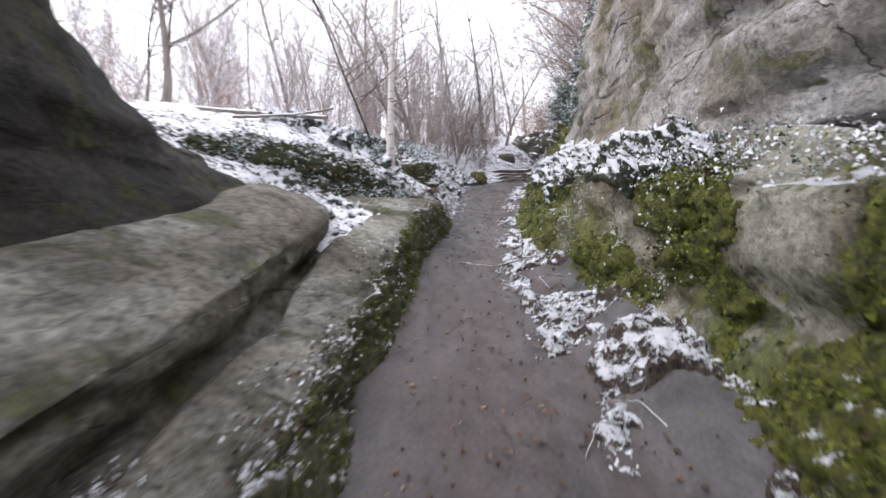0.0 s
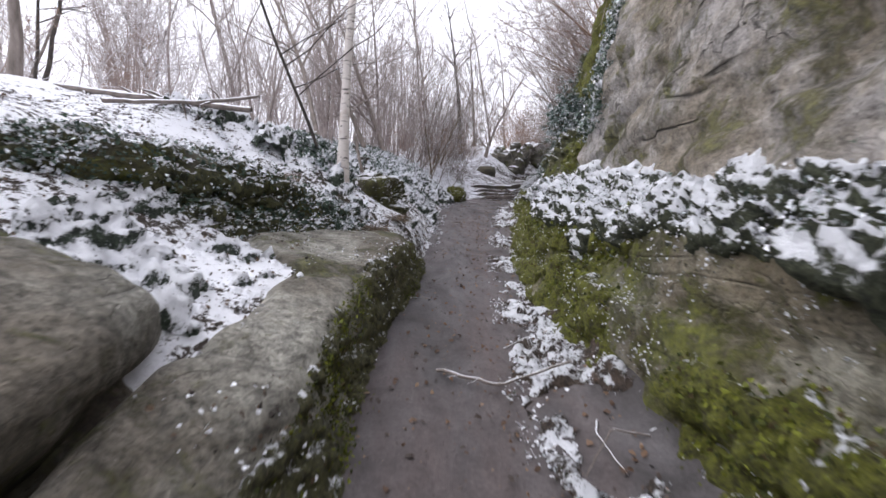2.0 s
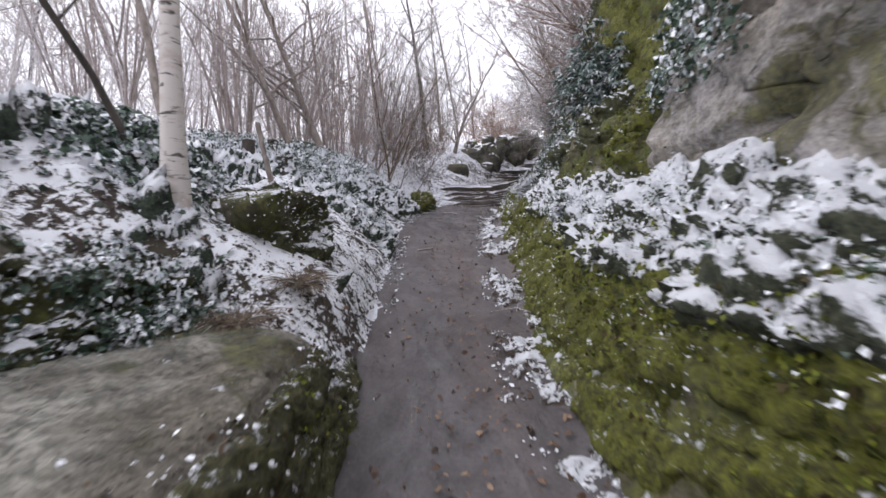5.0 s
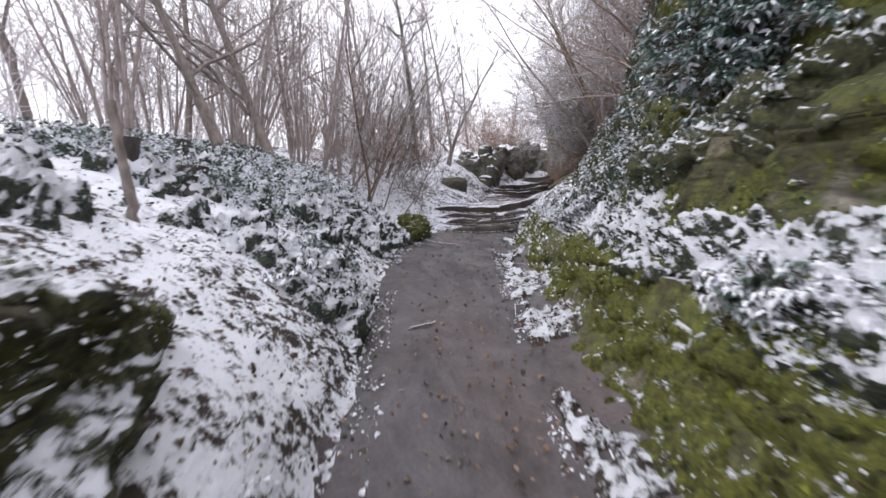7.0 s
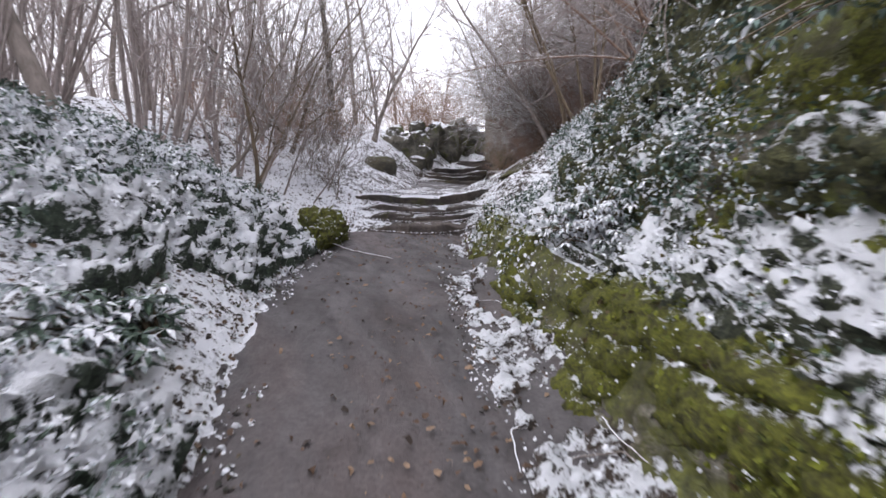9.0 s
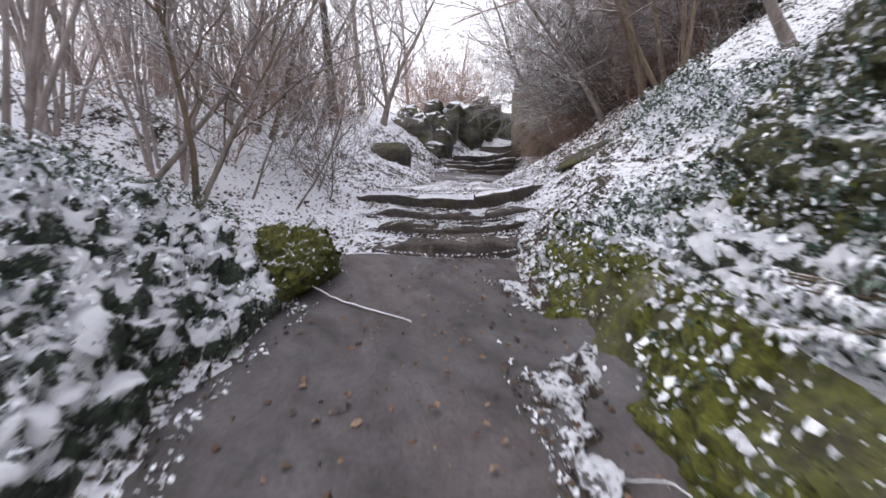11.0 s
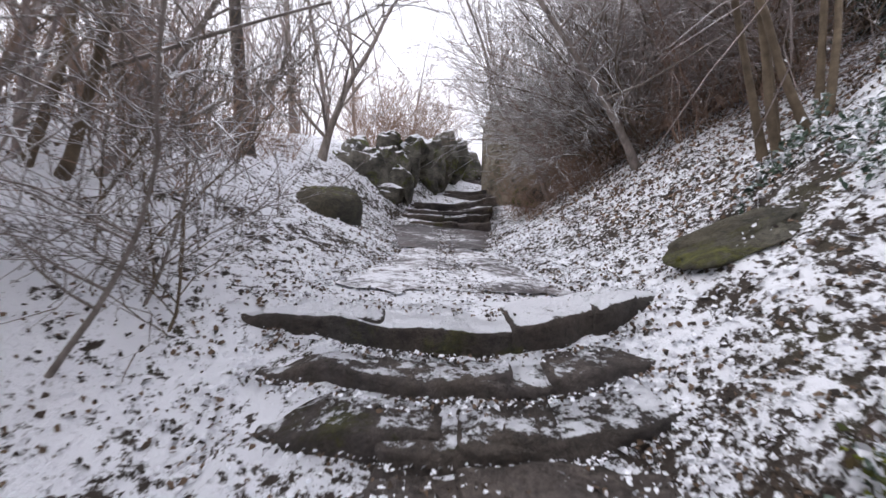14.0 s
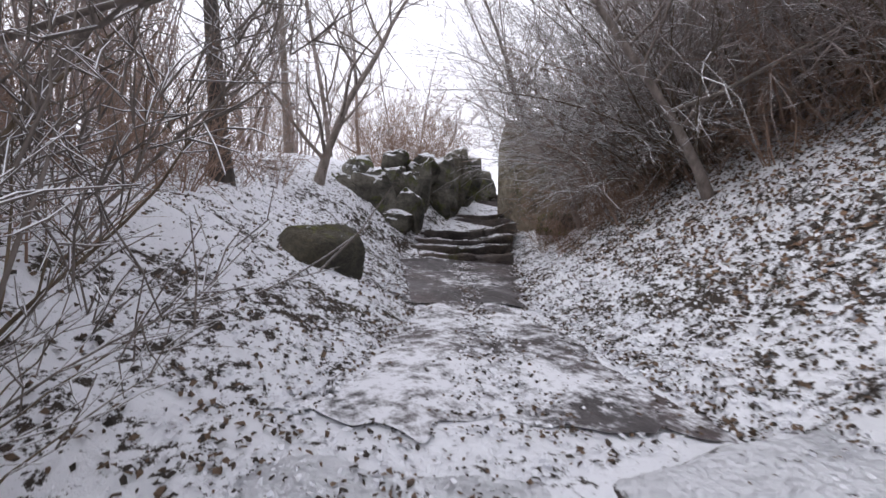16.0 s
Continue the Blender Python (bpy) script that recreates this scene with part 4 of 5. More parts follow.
# thicket along the bank top
for x, y, k in [(-2.3, 13.2, 1), (-1.4, 14.4, 0), (-0.6, 15.6, 0), (-1.8, 16.0, 1), (-0.1, 17.3, 0), (-1.2, 17.8, 1), (0.4, 18.9, 0), (-2.8, 15.2, 0), (-3.6, 12.4, 1), (-2.6, 17.6, 0), (-0.7, 19.6, 1), (0.9, 20.6, 0),
                (-4.8, 13.6, 0), (-4.2, 16.4, 1), (1.0, 22.6, 0), (-1.6, 21.5, 1), (2.2, 26.0, 0), (-5.5, 11.0, 0), (-6.8, 12.6, 1), (-3.2, 20.0, 1), (3.4, 28.0, 1), (-8.0, 10.0, 0), (0.2, 24.8, 1)]:
    put_kind(coppice, k, x, y, r.uniform(0, 360), r.uniform(0.8, 1.1))
# low brush on the woodland floor
for x, y in [(0.3, 18.0), (1.2, 19.2), (0.6, 20.0), (1.5, 20.9), (0.9, 21.8), (2.0, 22.4), (-0.4, 20.8), (-0.9, 18.7), (7.4, 21.2), (8.0, 22.4), (7.5, 20.1), (8.4, 21.4), (8.9, 22.2), (7.2, 19.0), (8.2, 19.6), (0.0, 19.4), (1.0, 20.6), (0.2, 21.5), (1.6, 21.7), (-0.6, 22.3), (2.5, 23.4), (-1.4, 20.3), (7.9, 20.9), (8.6, 20.4), (7.0, 20.8), (7.3, 22.9), (7.7, 23.5), (8.2, 18.9), (7.5, 18.2), (6.9, 21.9), (7.6, 22.0), (-5, 10), (-6.5, 9.2)]:
    put_kind(coppice, 2, x, y, r.uniform(0, 360), r.uniform(0.6, 1.0))
# brown bush dome above the outcrop
for x, y in [(6.6, 29.0), (7.6, 29.6), (8.3, 30.2), (7.1, 30.3), (5.8, 29.6), (8.0, 31.0), (6.2, 30.4), (7.0, 28.6), (7.7, 30.8), (5.4, 28.8)]:
    drop_tree(coppice[2], x, y, r.uniform(0, 360), r.uniform(1.3, 1.7), z=5.2)

# far thicket closing the view: one tangle of thin leafless stems, coloured pale for haze
far = Bag()
rf = np.random.default_rng(77)
for _ in range(520):
    x, y = rf.uniform(-30, 30), rf.uniform(9, 62)
    d = path_x(y) - x
    if (d < 4.5 + 0.1 * max(0, y - 20) and d > -7) or (d > 0 and d < 6 and y < 18) or (d < 0 and y < 22) or (y > 34 and abs(d) < 3):
        continue
    z = float(land(x, y))
    h = rf.uniform(2.2, 6.0)
    st = wobble(rf, (x, y, z - 0.1), (rf.normal(0, 0.15), rf.normal(0, 0.15), 1), h, 5, 0.08)
    tube(far, st, np.linspace(rf.uniform(0.015, 0.045), 0.006, 5), 3)
    for _ in range(26):
        k = rf.integers(0, 4)
        q = st[k] + (st[k + 1] - st[k]) * rf.random()
        a = rf.random() * 6.28
        tube(far, wobble(rf, q, (math.cos(a), math.sin(a), rf.uniform(0.5, 1.6)), rf.uniform(0.5, 1.6), 3, 0.2), np.array([0.011, 0.008, 0.004]), 3)
for _ in range(190):
    y = rf.uniform(9, 27)
    x = float(path_x(y)) - rf.uniform(6, 17)
    z = float(land(x, y))
    st = wobble(rf, (x, y, z - 0.1), (rf.normal(0, 0.25), rf.normal(0, 0.2), 1), rf.uniform(2.5, 5.5), 5, 0.1)
    tube(far, st, np.linspace(rf.uniform(0.012, 0.03), 0.005, 5), 3)
    for _ in range(26):
        k = rf.integers(0, 4)
        q = st[k] + (st[k + 1] - st[k]) * rf.random()
        a = rf.random() * 6.28
        tube(far, wobble(rf, q, (math.cos(a), math.sin(a), rf.uniform(0.3, 1.4)), rf.uniform(0.5, 1.5), 3, 0.22), np.array([0.008, 0.006, 0.003]), 3)
tagged(far.build("distant_thicket", M_HAZETWIG), "leafless thicket far off in the winter wood, paled in colour for haze", "thicket", kind="stuff")

# the birch and its companions
birch = bare_tree("birch_tree", 31, 8.5, 0.075, "slim white-barked birch with dark bands on the snowy bank", M_BIRCH, M_TWIG, (0.01, 0.0), 0.42, 12, 7, 0.24, 3, 0.018)
settle(birch, -1.04, 8.35)
dark1 = bare_tree("tree", 32, 6.0, 0.027, "crooked dark leafless tree leaning out beside the birch", M_DARKBARK, M_TWIG, (-0.5, 0.08), 0.2, 17, 8, 0.5, 3, 0.13)
settle(dark1, -1.25, 8.55)
dark2 = bare_tree("tree", 33, 6.5, 0.045, "thin grey leafless tree beside the birch", M_BARK, M_TWIG, (-0.22, 0.3), 0.2, 14, 7, 0.4, 3, 0.06)
settle(dark2, -1.5, 9.4)
lean1 = bare_tree("tree", 34, 7.0, 0.075, "leaning leafless tree with forked limbs on the bank", M_BARK, M_TWIG, (-0.38, 0.05), 0.15, 15, 8, 0.42, 3, 0.05)
settle(lean1, -0.75, 14.2)
lean2 = bare_tree("tree", 35, 7.5, 0.07, "leaning grey tree at the edge of the thicket", M_BARK, M_TWIG, (-0.55, 0.1), 0.15, 15, 8, 0.4, 3, 0.05)
settle(lean2, -1.2, 13.6)
# saplings by the lower steps, leaning over them
for x, y, lx, ly, h, rad, sd in [(0.35, 16.2, 0.05, 0.05, 4.6, 0.03, 41), (0.2, 16.6, 0.75, 0.25, 3.4, 0.026, 42), (0.1, 17.1, 0.55, 0.15, 3.8, 0.028, 43), (0.6, 17.4, 0.3, 0.1, 2.6, 0.016, 44), (1.1, 18.2, 0.1, 0.1, 1.6, 0.01, 45), (-0.4, 17.0, 0.85, 0.4, 4.4, 0.032, 46), (0.7, 18.9, 0.35, 0.0, 4.2, 0.04, 47), (0.8, 19.1, 0.6, -0.1, 4.0, 0.034, 48), (0.55, 18.8, 0.1, 0.1, 4.6, 0.036, 49), (1.2, 19.5, 0.7, -0.2, 2.4, 0.016, 50), (1.45, 17.75, 0.15, 0.1, 1.5, 0.012, 251), (1.3, 17.95, 0.45, 0.0, 1.8, 0.013, 252), (1.5, 18.05, -0.3, 0.1, 1.3, 0.01, 253), (1.0, 17.6, 0.75, -0.1, 2.4, 0.016, 254), (1.2, 18.3, 0.6, -0.3, 1.7, 0.011, 255), (0.9, 18.4, 0.9, 0.1, 2.2, 0.014, 151), (-0.2, 18.2, 0.5, 0.1, 4.2, 0.028, 152)]:
    settle(bare_tree("sapling", sd, h, rad, "thin leaning leafless sapling beside the stone steps", M_OLIVE if sd % 2 else M_BARK, M_SNOWBRANCH, (lx, ly), 0.15, 12, 6, 0.5, 2, 0.08, group="saplings beside the steps"), x, y)
# trees beside the landing
fork = bare_tree("tree", 51, 5.2, 0.085, "forked olive-barked tree beside the outcrop", M_BARK, M_TWIG, (0.3, 0.05), 0.1, 14, 8, 0.5, 3, 0.06)
settle(fork, 3.2, 24.0)
darkt = bare_tree("tree", 52, 8.0, 0.115, "dark straight-trunked tree among the brush", M_DARKBARK, M_TWIG, (-0.1, 0.0), 0.4, 13, 7, 0.35, 3, 0.025)
settle(darkt, 1.9, 22.3)
settle(bare_tree("tree", 53, 7.0, 0.09, "brown leafless tree deeper in the wood", M_BARK, M_TWIG, (-0.05, 0.0), 0.4, 13, 7, 0.35, 3, 0.03), 2.9, 25.6)
for i, (x, y, lx, ly, h) in enumerate([(6.2, 15.6, -0.55, 0.35, 6.5), (7.0, 19.6, -0.6, 0.1, 7.0), (7.9, 22.6, -0.5, 0.1, 7.5), (9.6, 26.0, -0.45, 0.0, 7.5), (10.6, 29.0, -0.35, 0.0, 7.5), (5.3, 13.4, -0.5, 0.5, 5.5)]):
    settle(bare_tree("tree", 201 + i, h, 0.055, "leafless brown tree leaning out over the path", M_BARK, M_TWIG, (lx, ly), 0.12, 18, 9, 0.5, 3, 0.07, group="trees leaning over the path"), x, y)
# clump of trunks on the slope to the east, leaning over the path
for x, y, lx, h, sd in [(5.95, 17.3, -0.4, 6.5, 61), (6.1, 17.5, -0.22, 6.8, 62), (6.3, 17.2, -0.1, 6.2, 63), (6.6, 17.7, -0.3, 6.4, 64), (6.05, 17.1, -0.55, 5.0, 65), (6.5, 17.3, -0.05, 5.5, 66)]:
    settle(bare_tree("tree", sd, h, 0.036, "brown multi-stemmed tree trunk on the snowy slope", M_OLIVE, M_TWIG, (lx, 0.1), 0.25, 14, 8, 0.4, 2, 0.07, group="clump of trunks on the slope"), x, y)


def arching_shrub(seed, x, y, toward, label, length=3.4, n=26, mat=M_OLIVE, twig=M_SNOWBRANCH, rise=0.85):
    rr = np.random.default_rng(seed)
    ob = thing("arching_shrub", label, "shrub", "arching shrubs on the slope")
    tw = Bag()
    for i in range(n):
        stem = Bag()
        d = np.array([toward[0] + rr.normal(0, 0.45), toward[1] + rr.normal(0, 0.5), rise + rr.normal(0, 0.3)])
        L = length * rr.uniform(0.5, 1.1)
        p = wobble(rr, (rr.normal(0, 0.3), rr.normal(0, 0.3), -0.1), d, L, 10, 0.07, -0.045)
        tube(stem, p, rr.uniform(0.012, 0.022) * (1 - 0.8 * np.linspace(0, 1, 10)), 4)
        stem.build("stem", mat, ob)
        for _ in range(11):
            k = rr.integers(2, 9)
            td = p[k + 1] - p[k] + rr.normal(0, 0.18, 3)
            tp = wobble(rr, p[k], td, L * rr.uniform(0.2, 0.45), 4, 0.15, -0.01)
            tube(tw, tp, 0.006 * (1 - 0.75 * np.linspace(0, 1, 4)), 3)
            for _ in range(4):
                q = tp[rr.integers(1, 3)]
                sp = wobble(rr, q, td + rr.normal(0, 0.2, 3), L * rr.uniform(0.1, 0.22), 3, 0.2)
                tube(tw, sp, np.array([0.004, 0.003, 0.002]), 3)
    tw.build("twig_spray", twig, ob)["kind"] = "stuff"
    return settle(ob, x, y)


arching_shrub(71, 7.9, 20.6, (-0.75, -0.1), "brown arching leafless shrub with snow-lined stems over the slope", 3.8, 42, rise=1.0)
arching_shrub(72, 8.3, 21.9, (-0.7, 0.0), "arching tangle of leafless stems beside the crag", 3.4, 38, M_BRUSH, rise=1.05)
arching_shrub(73, 8.7, 19.8, (-0.7, -0.1), "tall arching leafless shrub high on the slope", 4.2, 38, rise=1.1)
arching_shrub(74, 9.2, 22.8, (-0.6, 0.1), "tall arching leafless shrub behind the crag", 4.2, 26, M_BRUSH, M_TWIG, 1.3)
arching_shrub(75, 8.0, 18.6, (-0.4, 0.1), "leafless shrub with upright stems on the slope", 3.4, 22, M_OLIVE, M_TWIG, 1.3)
for i, (x, y, ln_) in enumerate([(8.9, 20.9, 4.2), (9.1, 18.2, 4.0), (9.8, 20.0, 4.6), (9.5, 23.4, 3.8), (10.2, 21.9, 4.6), (10.4, 18.6, 4.4), (8.0, 19.2, 2.6)]):
    arching_shrub(171 + i, x, y, (-0.6, -0.05), "brown leafless brush crowding the slope beside the path", ln_, 36, M_OLIVE if i % 2 else M_BRUSH, M_SNOWBRANCH if i % 3 == 2 else M_TWIG, 0.95)
for x, y, zz, sd in [(3.7, 9.6, 5.4, 76), (3.9, 11.2, 5.4, 77), (4.3, 12.7, 4.9, 78), (5.0, 14.0, 4.2, 79)]:
    arching_shrub(sd, x, y, (-0.55, 0.15), "brown twiggy shrub rooted on top of the crag", 3.2, 20, M_BRUSH, M_TWIG, 1.0).location.z = zz
for x, y, sc in [(8.5, 19.5, 0.9), (9.5, 23.0, 1.0), (10.5, 26.5, 1.0), (8.0, 16.5, 0.9), (9.8, 20.8, 0.9), (11.5, 24.0, 1.0), (6.8, 14.5, 0.8), (7.5, 11.5, 0.8), (6.0, 9.0, 0.7)]:
    if y > 18 or x > 5:
        put_kind(kinds, int(r.integers(0, 4)), x + 1.2, y, r.uniform(0, 360), sc)

# ---- scattered leaves, ivy, moss and snow ----


def leaves(name, P, N, size, mat, label, category, seed=0, tilt=0.5, aspect=0.6, parent=None, kind="stuff", nv=5):
    """Small curled leaves lying near a surface."""
    rr = np.random.default_rng(seed)
    n = len(P)
    N = N + rr.normal(0, tilt, (n, 3))
    N /= np.linalg.norm(N, axis=1, keepdims=True)
    t = np.cross(N, rr.normal(0, 1, (n, 3)))
    t /= np.linalg.norm(t, axis=1, keepdims=True) + 1e-9
    b = np.cross(N, t)
    s = (size[0] + (size[1] - size[0]) * rr.random(n) ** 1.5)[:, None]
    a = np.arange(nv) * 2 * math.pi / nv
    rad = rr.uniform(0.6, 1.15, (n, nv)) * s * 0.5
    curl = rr.uniform(0.1, 0.6, (n, 1)) * s
    u, w = np.cos(a)[None] * rad, np.sin(a)[None] * rad * aspect
    h_ = curl * (np.abs(np.sin(a))[None] - 0.3) * rr.uniform(0.4, 1.2, (n, nv))
    V = P[:, None] + u[..., None] * t[:, None] + w[..., None] * b[:, None] + h_[..., None] * N[:, None]
    f = np.arange(n * nv).reshape(n, nv)
    ob = mesh_object(name, V.reshape(-1, 3), f, mat, parent, smooth=False)
    if parent is None:
        tagged(ob, label, category, kind=kind)
    return ob


def surface(V):
    """Outward normals of a lofted sheet, which on the whole lean upwards."""
    du, dv = np.gradient(V, axis=0), np.gradient(V, axis=1)
    N = np.cross(du, dv)
    N /= np.linalg.norm(N, axis=2, keepdims=True) + 1e-9
    return N if N[..., 2].mean() > 0 else -N


def pick(V, N, weight, count, seed):
    rr = np.random.default_rng(seed)
    w = np.maximum(weight, 0).ravel()
    idx = rr.choice(len(w), count, p=w / w.sum())
    jit = rr.normal(0, 0.03, (count, 3))
    return V.reshape(-1, 3)[idx] + jit, N.reshape(-1, 3)[idx]


def land_points(x, y, lift=0.01):
    e = 0.05
    z = land(x, y)
    nx, ny = (land(x - e, y) - land(x + e, y)) / (2 * e), (land(x, y - e) - land(x, y + e)) / (2 * e)
    N = np.stack([nx, ny, np.ones_like(nx)], -1)
    N /= np.linalg.norm(N, axis=1, keepdims=True)
    return np.stack([x, y, z + lift], -1), N


def zone(n, y0, y1, d0, d1, side, seed, power=1.6):
    """Random places beside the path, denser near its edge."""
    rr = np.random.default_rng(seed)
    y = rr.uniform(y0, y1, n)
    d = d0 + (d1 - d0) * rr.random(n) ** power
    c = path_x(y)
    x = c - np.interp(y, PY, PWL) - d if side < 0 else c + np.interp(y, PY, PWR) + d
    return x, y, d


def refine(V, n):
    """The same sheet with n times as many points each way."""
    for ax in (0, 1):
        L = V.shape[ax]
        t = np.linspace(0, L - 1, (L - 1) * n + 1)
        i = np.clip(t.astype(int), 0, L - 2)
        w = (t - i).reshape((-1, 1, 1) if ax == 0 else (1, -1, 1))
        V = np.take(V, i, ax) * (1 - w) + np.take(V, i + 1, ax) * w
    return V


def drape(name, V, N, mask, thick, mat, label, category, seed, flip=False):
    """A lumpy mat of growth and snow over a sheet, thinning out and ending where mask falls below nought."""
    x, y, z = V[..., 0] + seed, V[..., 1], V[..., 2]
    h = 0.3 + 0.7 * np.clip(fbm(x, y, z, 6, 3) + 0.35, 0, 1) + 0.55 * fbm(x, y, z, 19, 3, 0.65)
    m = mask + 0.25 * fbm(x, y, z, 9, 3)
    off = np.where(m > 0, thick * h * np.clip(m * 5, 0, 1) + 0.006, -0.05)
    q = grid_faces(V.shape[0], V.shape[1], flip)
    q = q[(m.ravel()[q] > -0.03).any(1)]
    ob = mesh_object(name, (V + N * off[..., None]).reshape(-1, 3), q, mat)
    return tagged(ob, label, category, kind="stuff")


def land_sheet(side, y0, y1, d0, d1, step):
    Y, D = np.meshgrid(np.arange(y0, y1, step), np.arange(d0, d1, step), indexing="ij")
    X = path_x(Y) - np.interp(Y, PY, PWL) - D if side < 0 else path_x(Y) + np.interp(Y, PY, PWR) + D
    P, N = land_points(X.ravel(), Y.ravel(), 0.004)
    return P.reshape(*Y.shape, 3), N.reshape(*Y.shape, 3), Y, D


# mats of growth under the scattered leaves
V2 = refine(V_LEDGE, 2)
k2 = np.arange(V2.shape[1])[None, :] / (V2.shape[1] - 1)
p2 = fbm(V2[..., 0], V2[..., 1], V2[..., 2], 1.5, 3)
reach = np.clip((V2[..., 1] - 2.5) / 1.0, 0, 1)
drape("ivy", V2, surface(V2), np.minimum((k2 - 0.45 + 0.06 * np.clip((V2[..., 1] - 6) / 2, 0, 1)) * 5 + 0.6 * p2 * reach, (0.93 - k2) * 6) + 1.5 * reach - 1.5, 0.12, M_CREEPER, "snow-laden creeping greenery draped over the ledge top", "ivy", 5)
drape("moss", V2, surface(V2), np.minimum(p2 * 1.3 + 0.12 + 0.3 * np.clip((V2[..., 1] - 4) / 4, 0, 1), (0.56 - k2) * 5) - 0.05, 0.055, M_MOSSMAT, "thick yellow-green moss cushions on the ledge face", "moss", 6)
V2 = refine(V_CRAG, 2)
k2 = np.arange(V2.shape[1])[None, :] / (V2.shape[1] - 1)
p2 = fbm(V2[..., 0], V2[..., 1], V2[..., 2], 1.1, 3)
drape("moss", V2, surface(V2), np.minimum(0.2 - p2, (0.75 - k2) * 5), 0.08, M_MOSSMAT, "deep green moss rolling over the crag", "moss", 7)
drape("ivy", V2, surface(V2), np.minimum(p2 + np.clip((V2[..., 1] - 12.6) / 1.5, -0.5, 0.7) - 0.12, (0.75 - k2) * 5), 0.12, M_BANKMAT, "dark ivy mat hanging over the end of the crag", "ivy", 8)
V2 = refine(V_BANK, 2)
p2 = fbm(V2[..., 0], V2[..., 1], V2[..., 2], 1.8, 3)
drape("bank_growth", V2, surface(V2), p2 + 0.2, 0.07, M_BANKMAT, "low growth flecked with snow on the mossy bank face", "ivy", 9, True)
V2, N2, Y2, D2 = land_sheet(1, -1.0, 15.9, -0.25, 0.75, 0.028)
drape("snowy_debris", V2, N2, np.minimum(1.1 * fbm(V2[..., 0], Y2, 1, 1.6, 3) + 0.5 * fbm(V2[..., 0], Y2, 2, 6, 2) + 0.4 * (D2 + 0.15), (D2 + 0.25) * 3) - 0.02, 0.06, M_HEAP, "heaped leaves and sprigs under snow along the path", "leaf litter", 10)
V2, N2, Y2, D2 = land_sheet(-1, 7.9, 16.0, 0.0, 3.3, 0.031)
p2 = fbm(V2[..., 0], Y2, 6, 1.3, 3)
clear = ((V2[..., 0] + 0.85) / 0.8) ** 2 + ((Y2 - 9.3) / 1.0) ** 2 > 1.0
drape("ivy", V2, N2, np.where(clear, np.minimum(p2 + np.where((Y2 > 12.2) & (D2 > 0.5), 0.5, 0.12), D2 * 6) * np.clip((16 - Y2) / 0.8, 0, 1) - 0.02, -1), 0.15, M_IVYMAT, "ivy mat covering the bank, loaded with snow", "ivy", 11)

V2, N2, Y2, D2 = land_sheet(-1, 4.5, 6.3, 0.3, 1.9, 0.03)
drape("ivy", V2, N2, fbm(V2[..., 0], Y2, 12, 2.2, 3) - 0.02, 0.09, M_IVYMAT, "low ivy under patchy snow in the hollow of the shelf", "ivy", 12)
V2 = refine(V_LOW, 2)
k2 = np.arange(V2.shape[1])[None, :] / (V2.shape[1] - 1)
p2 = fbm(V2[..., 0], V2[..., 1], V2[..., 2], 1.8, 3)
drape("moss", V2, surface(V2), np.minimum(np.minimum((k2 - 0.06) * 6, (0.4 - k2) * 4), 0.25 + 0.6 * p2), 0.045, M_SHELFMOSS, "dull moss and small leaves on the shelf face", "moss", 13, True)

for rock, at, thick, mat, lb, ct, sd in [(BANKROCK[1], (-0.85, 9.3, 1.6), 0.05, M_BANKMAT, "sparse growth flecked with snow on the bank boulder", "ivy", 14), (MOUND[1], (1.12, 15.8, 1.75), 0.07, M_MOSSMAT, "thick bright moss cushions on the mound", "moss", 15)]:
    V2 = refine(rock, 3)
    N2 = V2 - np.array(at)
    N2 /= np.linalg.norm(N2, axis=2, keepdims=True)
    drape("moss", V2, N2, 0.2 + fbm(V2[..., 0], V2[..., 1], V2[..., 2], 2.5, 3), thick, mat, lb, ct, sd)

# leaf litter on the slopes
for side, y0, y1, d1, n, sd in [(-1, 14.8, 25, 6, 17000, 1), (1, 14.6, 25, 5, 28000, 2), (-1, 4.6, 14.8, 4.5, 8000, 3)]:
    x, y, d = zone(n, y0, y1, 0.0, d1, side, sd)
    P, N = land_points(x, y, 0.012)
    leaves("leaf_litter", P, N, (0.02, 0.055), M_LITTER, "dark fallen leaves poking through thin snow", "leaf litter", sd, 0.45, 0.65)
# brown leaves under the brush
x, y, d = zone(15000, 17.0, 25.0, 0.9, 5.0, 1, 104, 0.9)
P, N = land_points(x, y, 0.014)
leaves("leaf_litter", P, N, (0.03, 0.075), M_DEADLEAF, "brown fallen leaves lying under the brush on the slope", "leaf litter", 105, 0.45, 0.6)
# on the landing between the flights
rr = np.random.default_rng(5)
y = rr.uniform(17.6, 23.2, 9000)
x = path_x(y) + rr.normal(0, 0.75, 9000)
P, N = land_points(x, y, 0.012)
leaves("leaf_litter", P, N, (0.015, 0.05), M_LITTER, "trodden leaf scraps and snow on the landing", "leaf litter", 6, 0.3)
# scraps on the path
y = rr.uniform(-1, 16, 3000)
x = path_x(y) + np.clip(rr.normal(0.12, 0.45, 3000), -0.8, 0.8)
P, N = land_points(x, y, 0.03)
leaves("fallen_leaf_scraps", P, N, (0.012, 0.06), M_DEADLEAF, "small dead leaf scraps strewn on the damp path", "leaf litter", 7, 0.3)
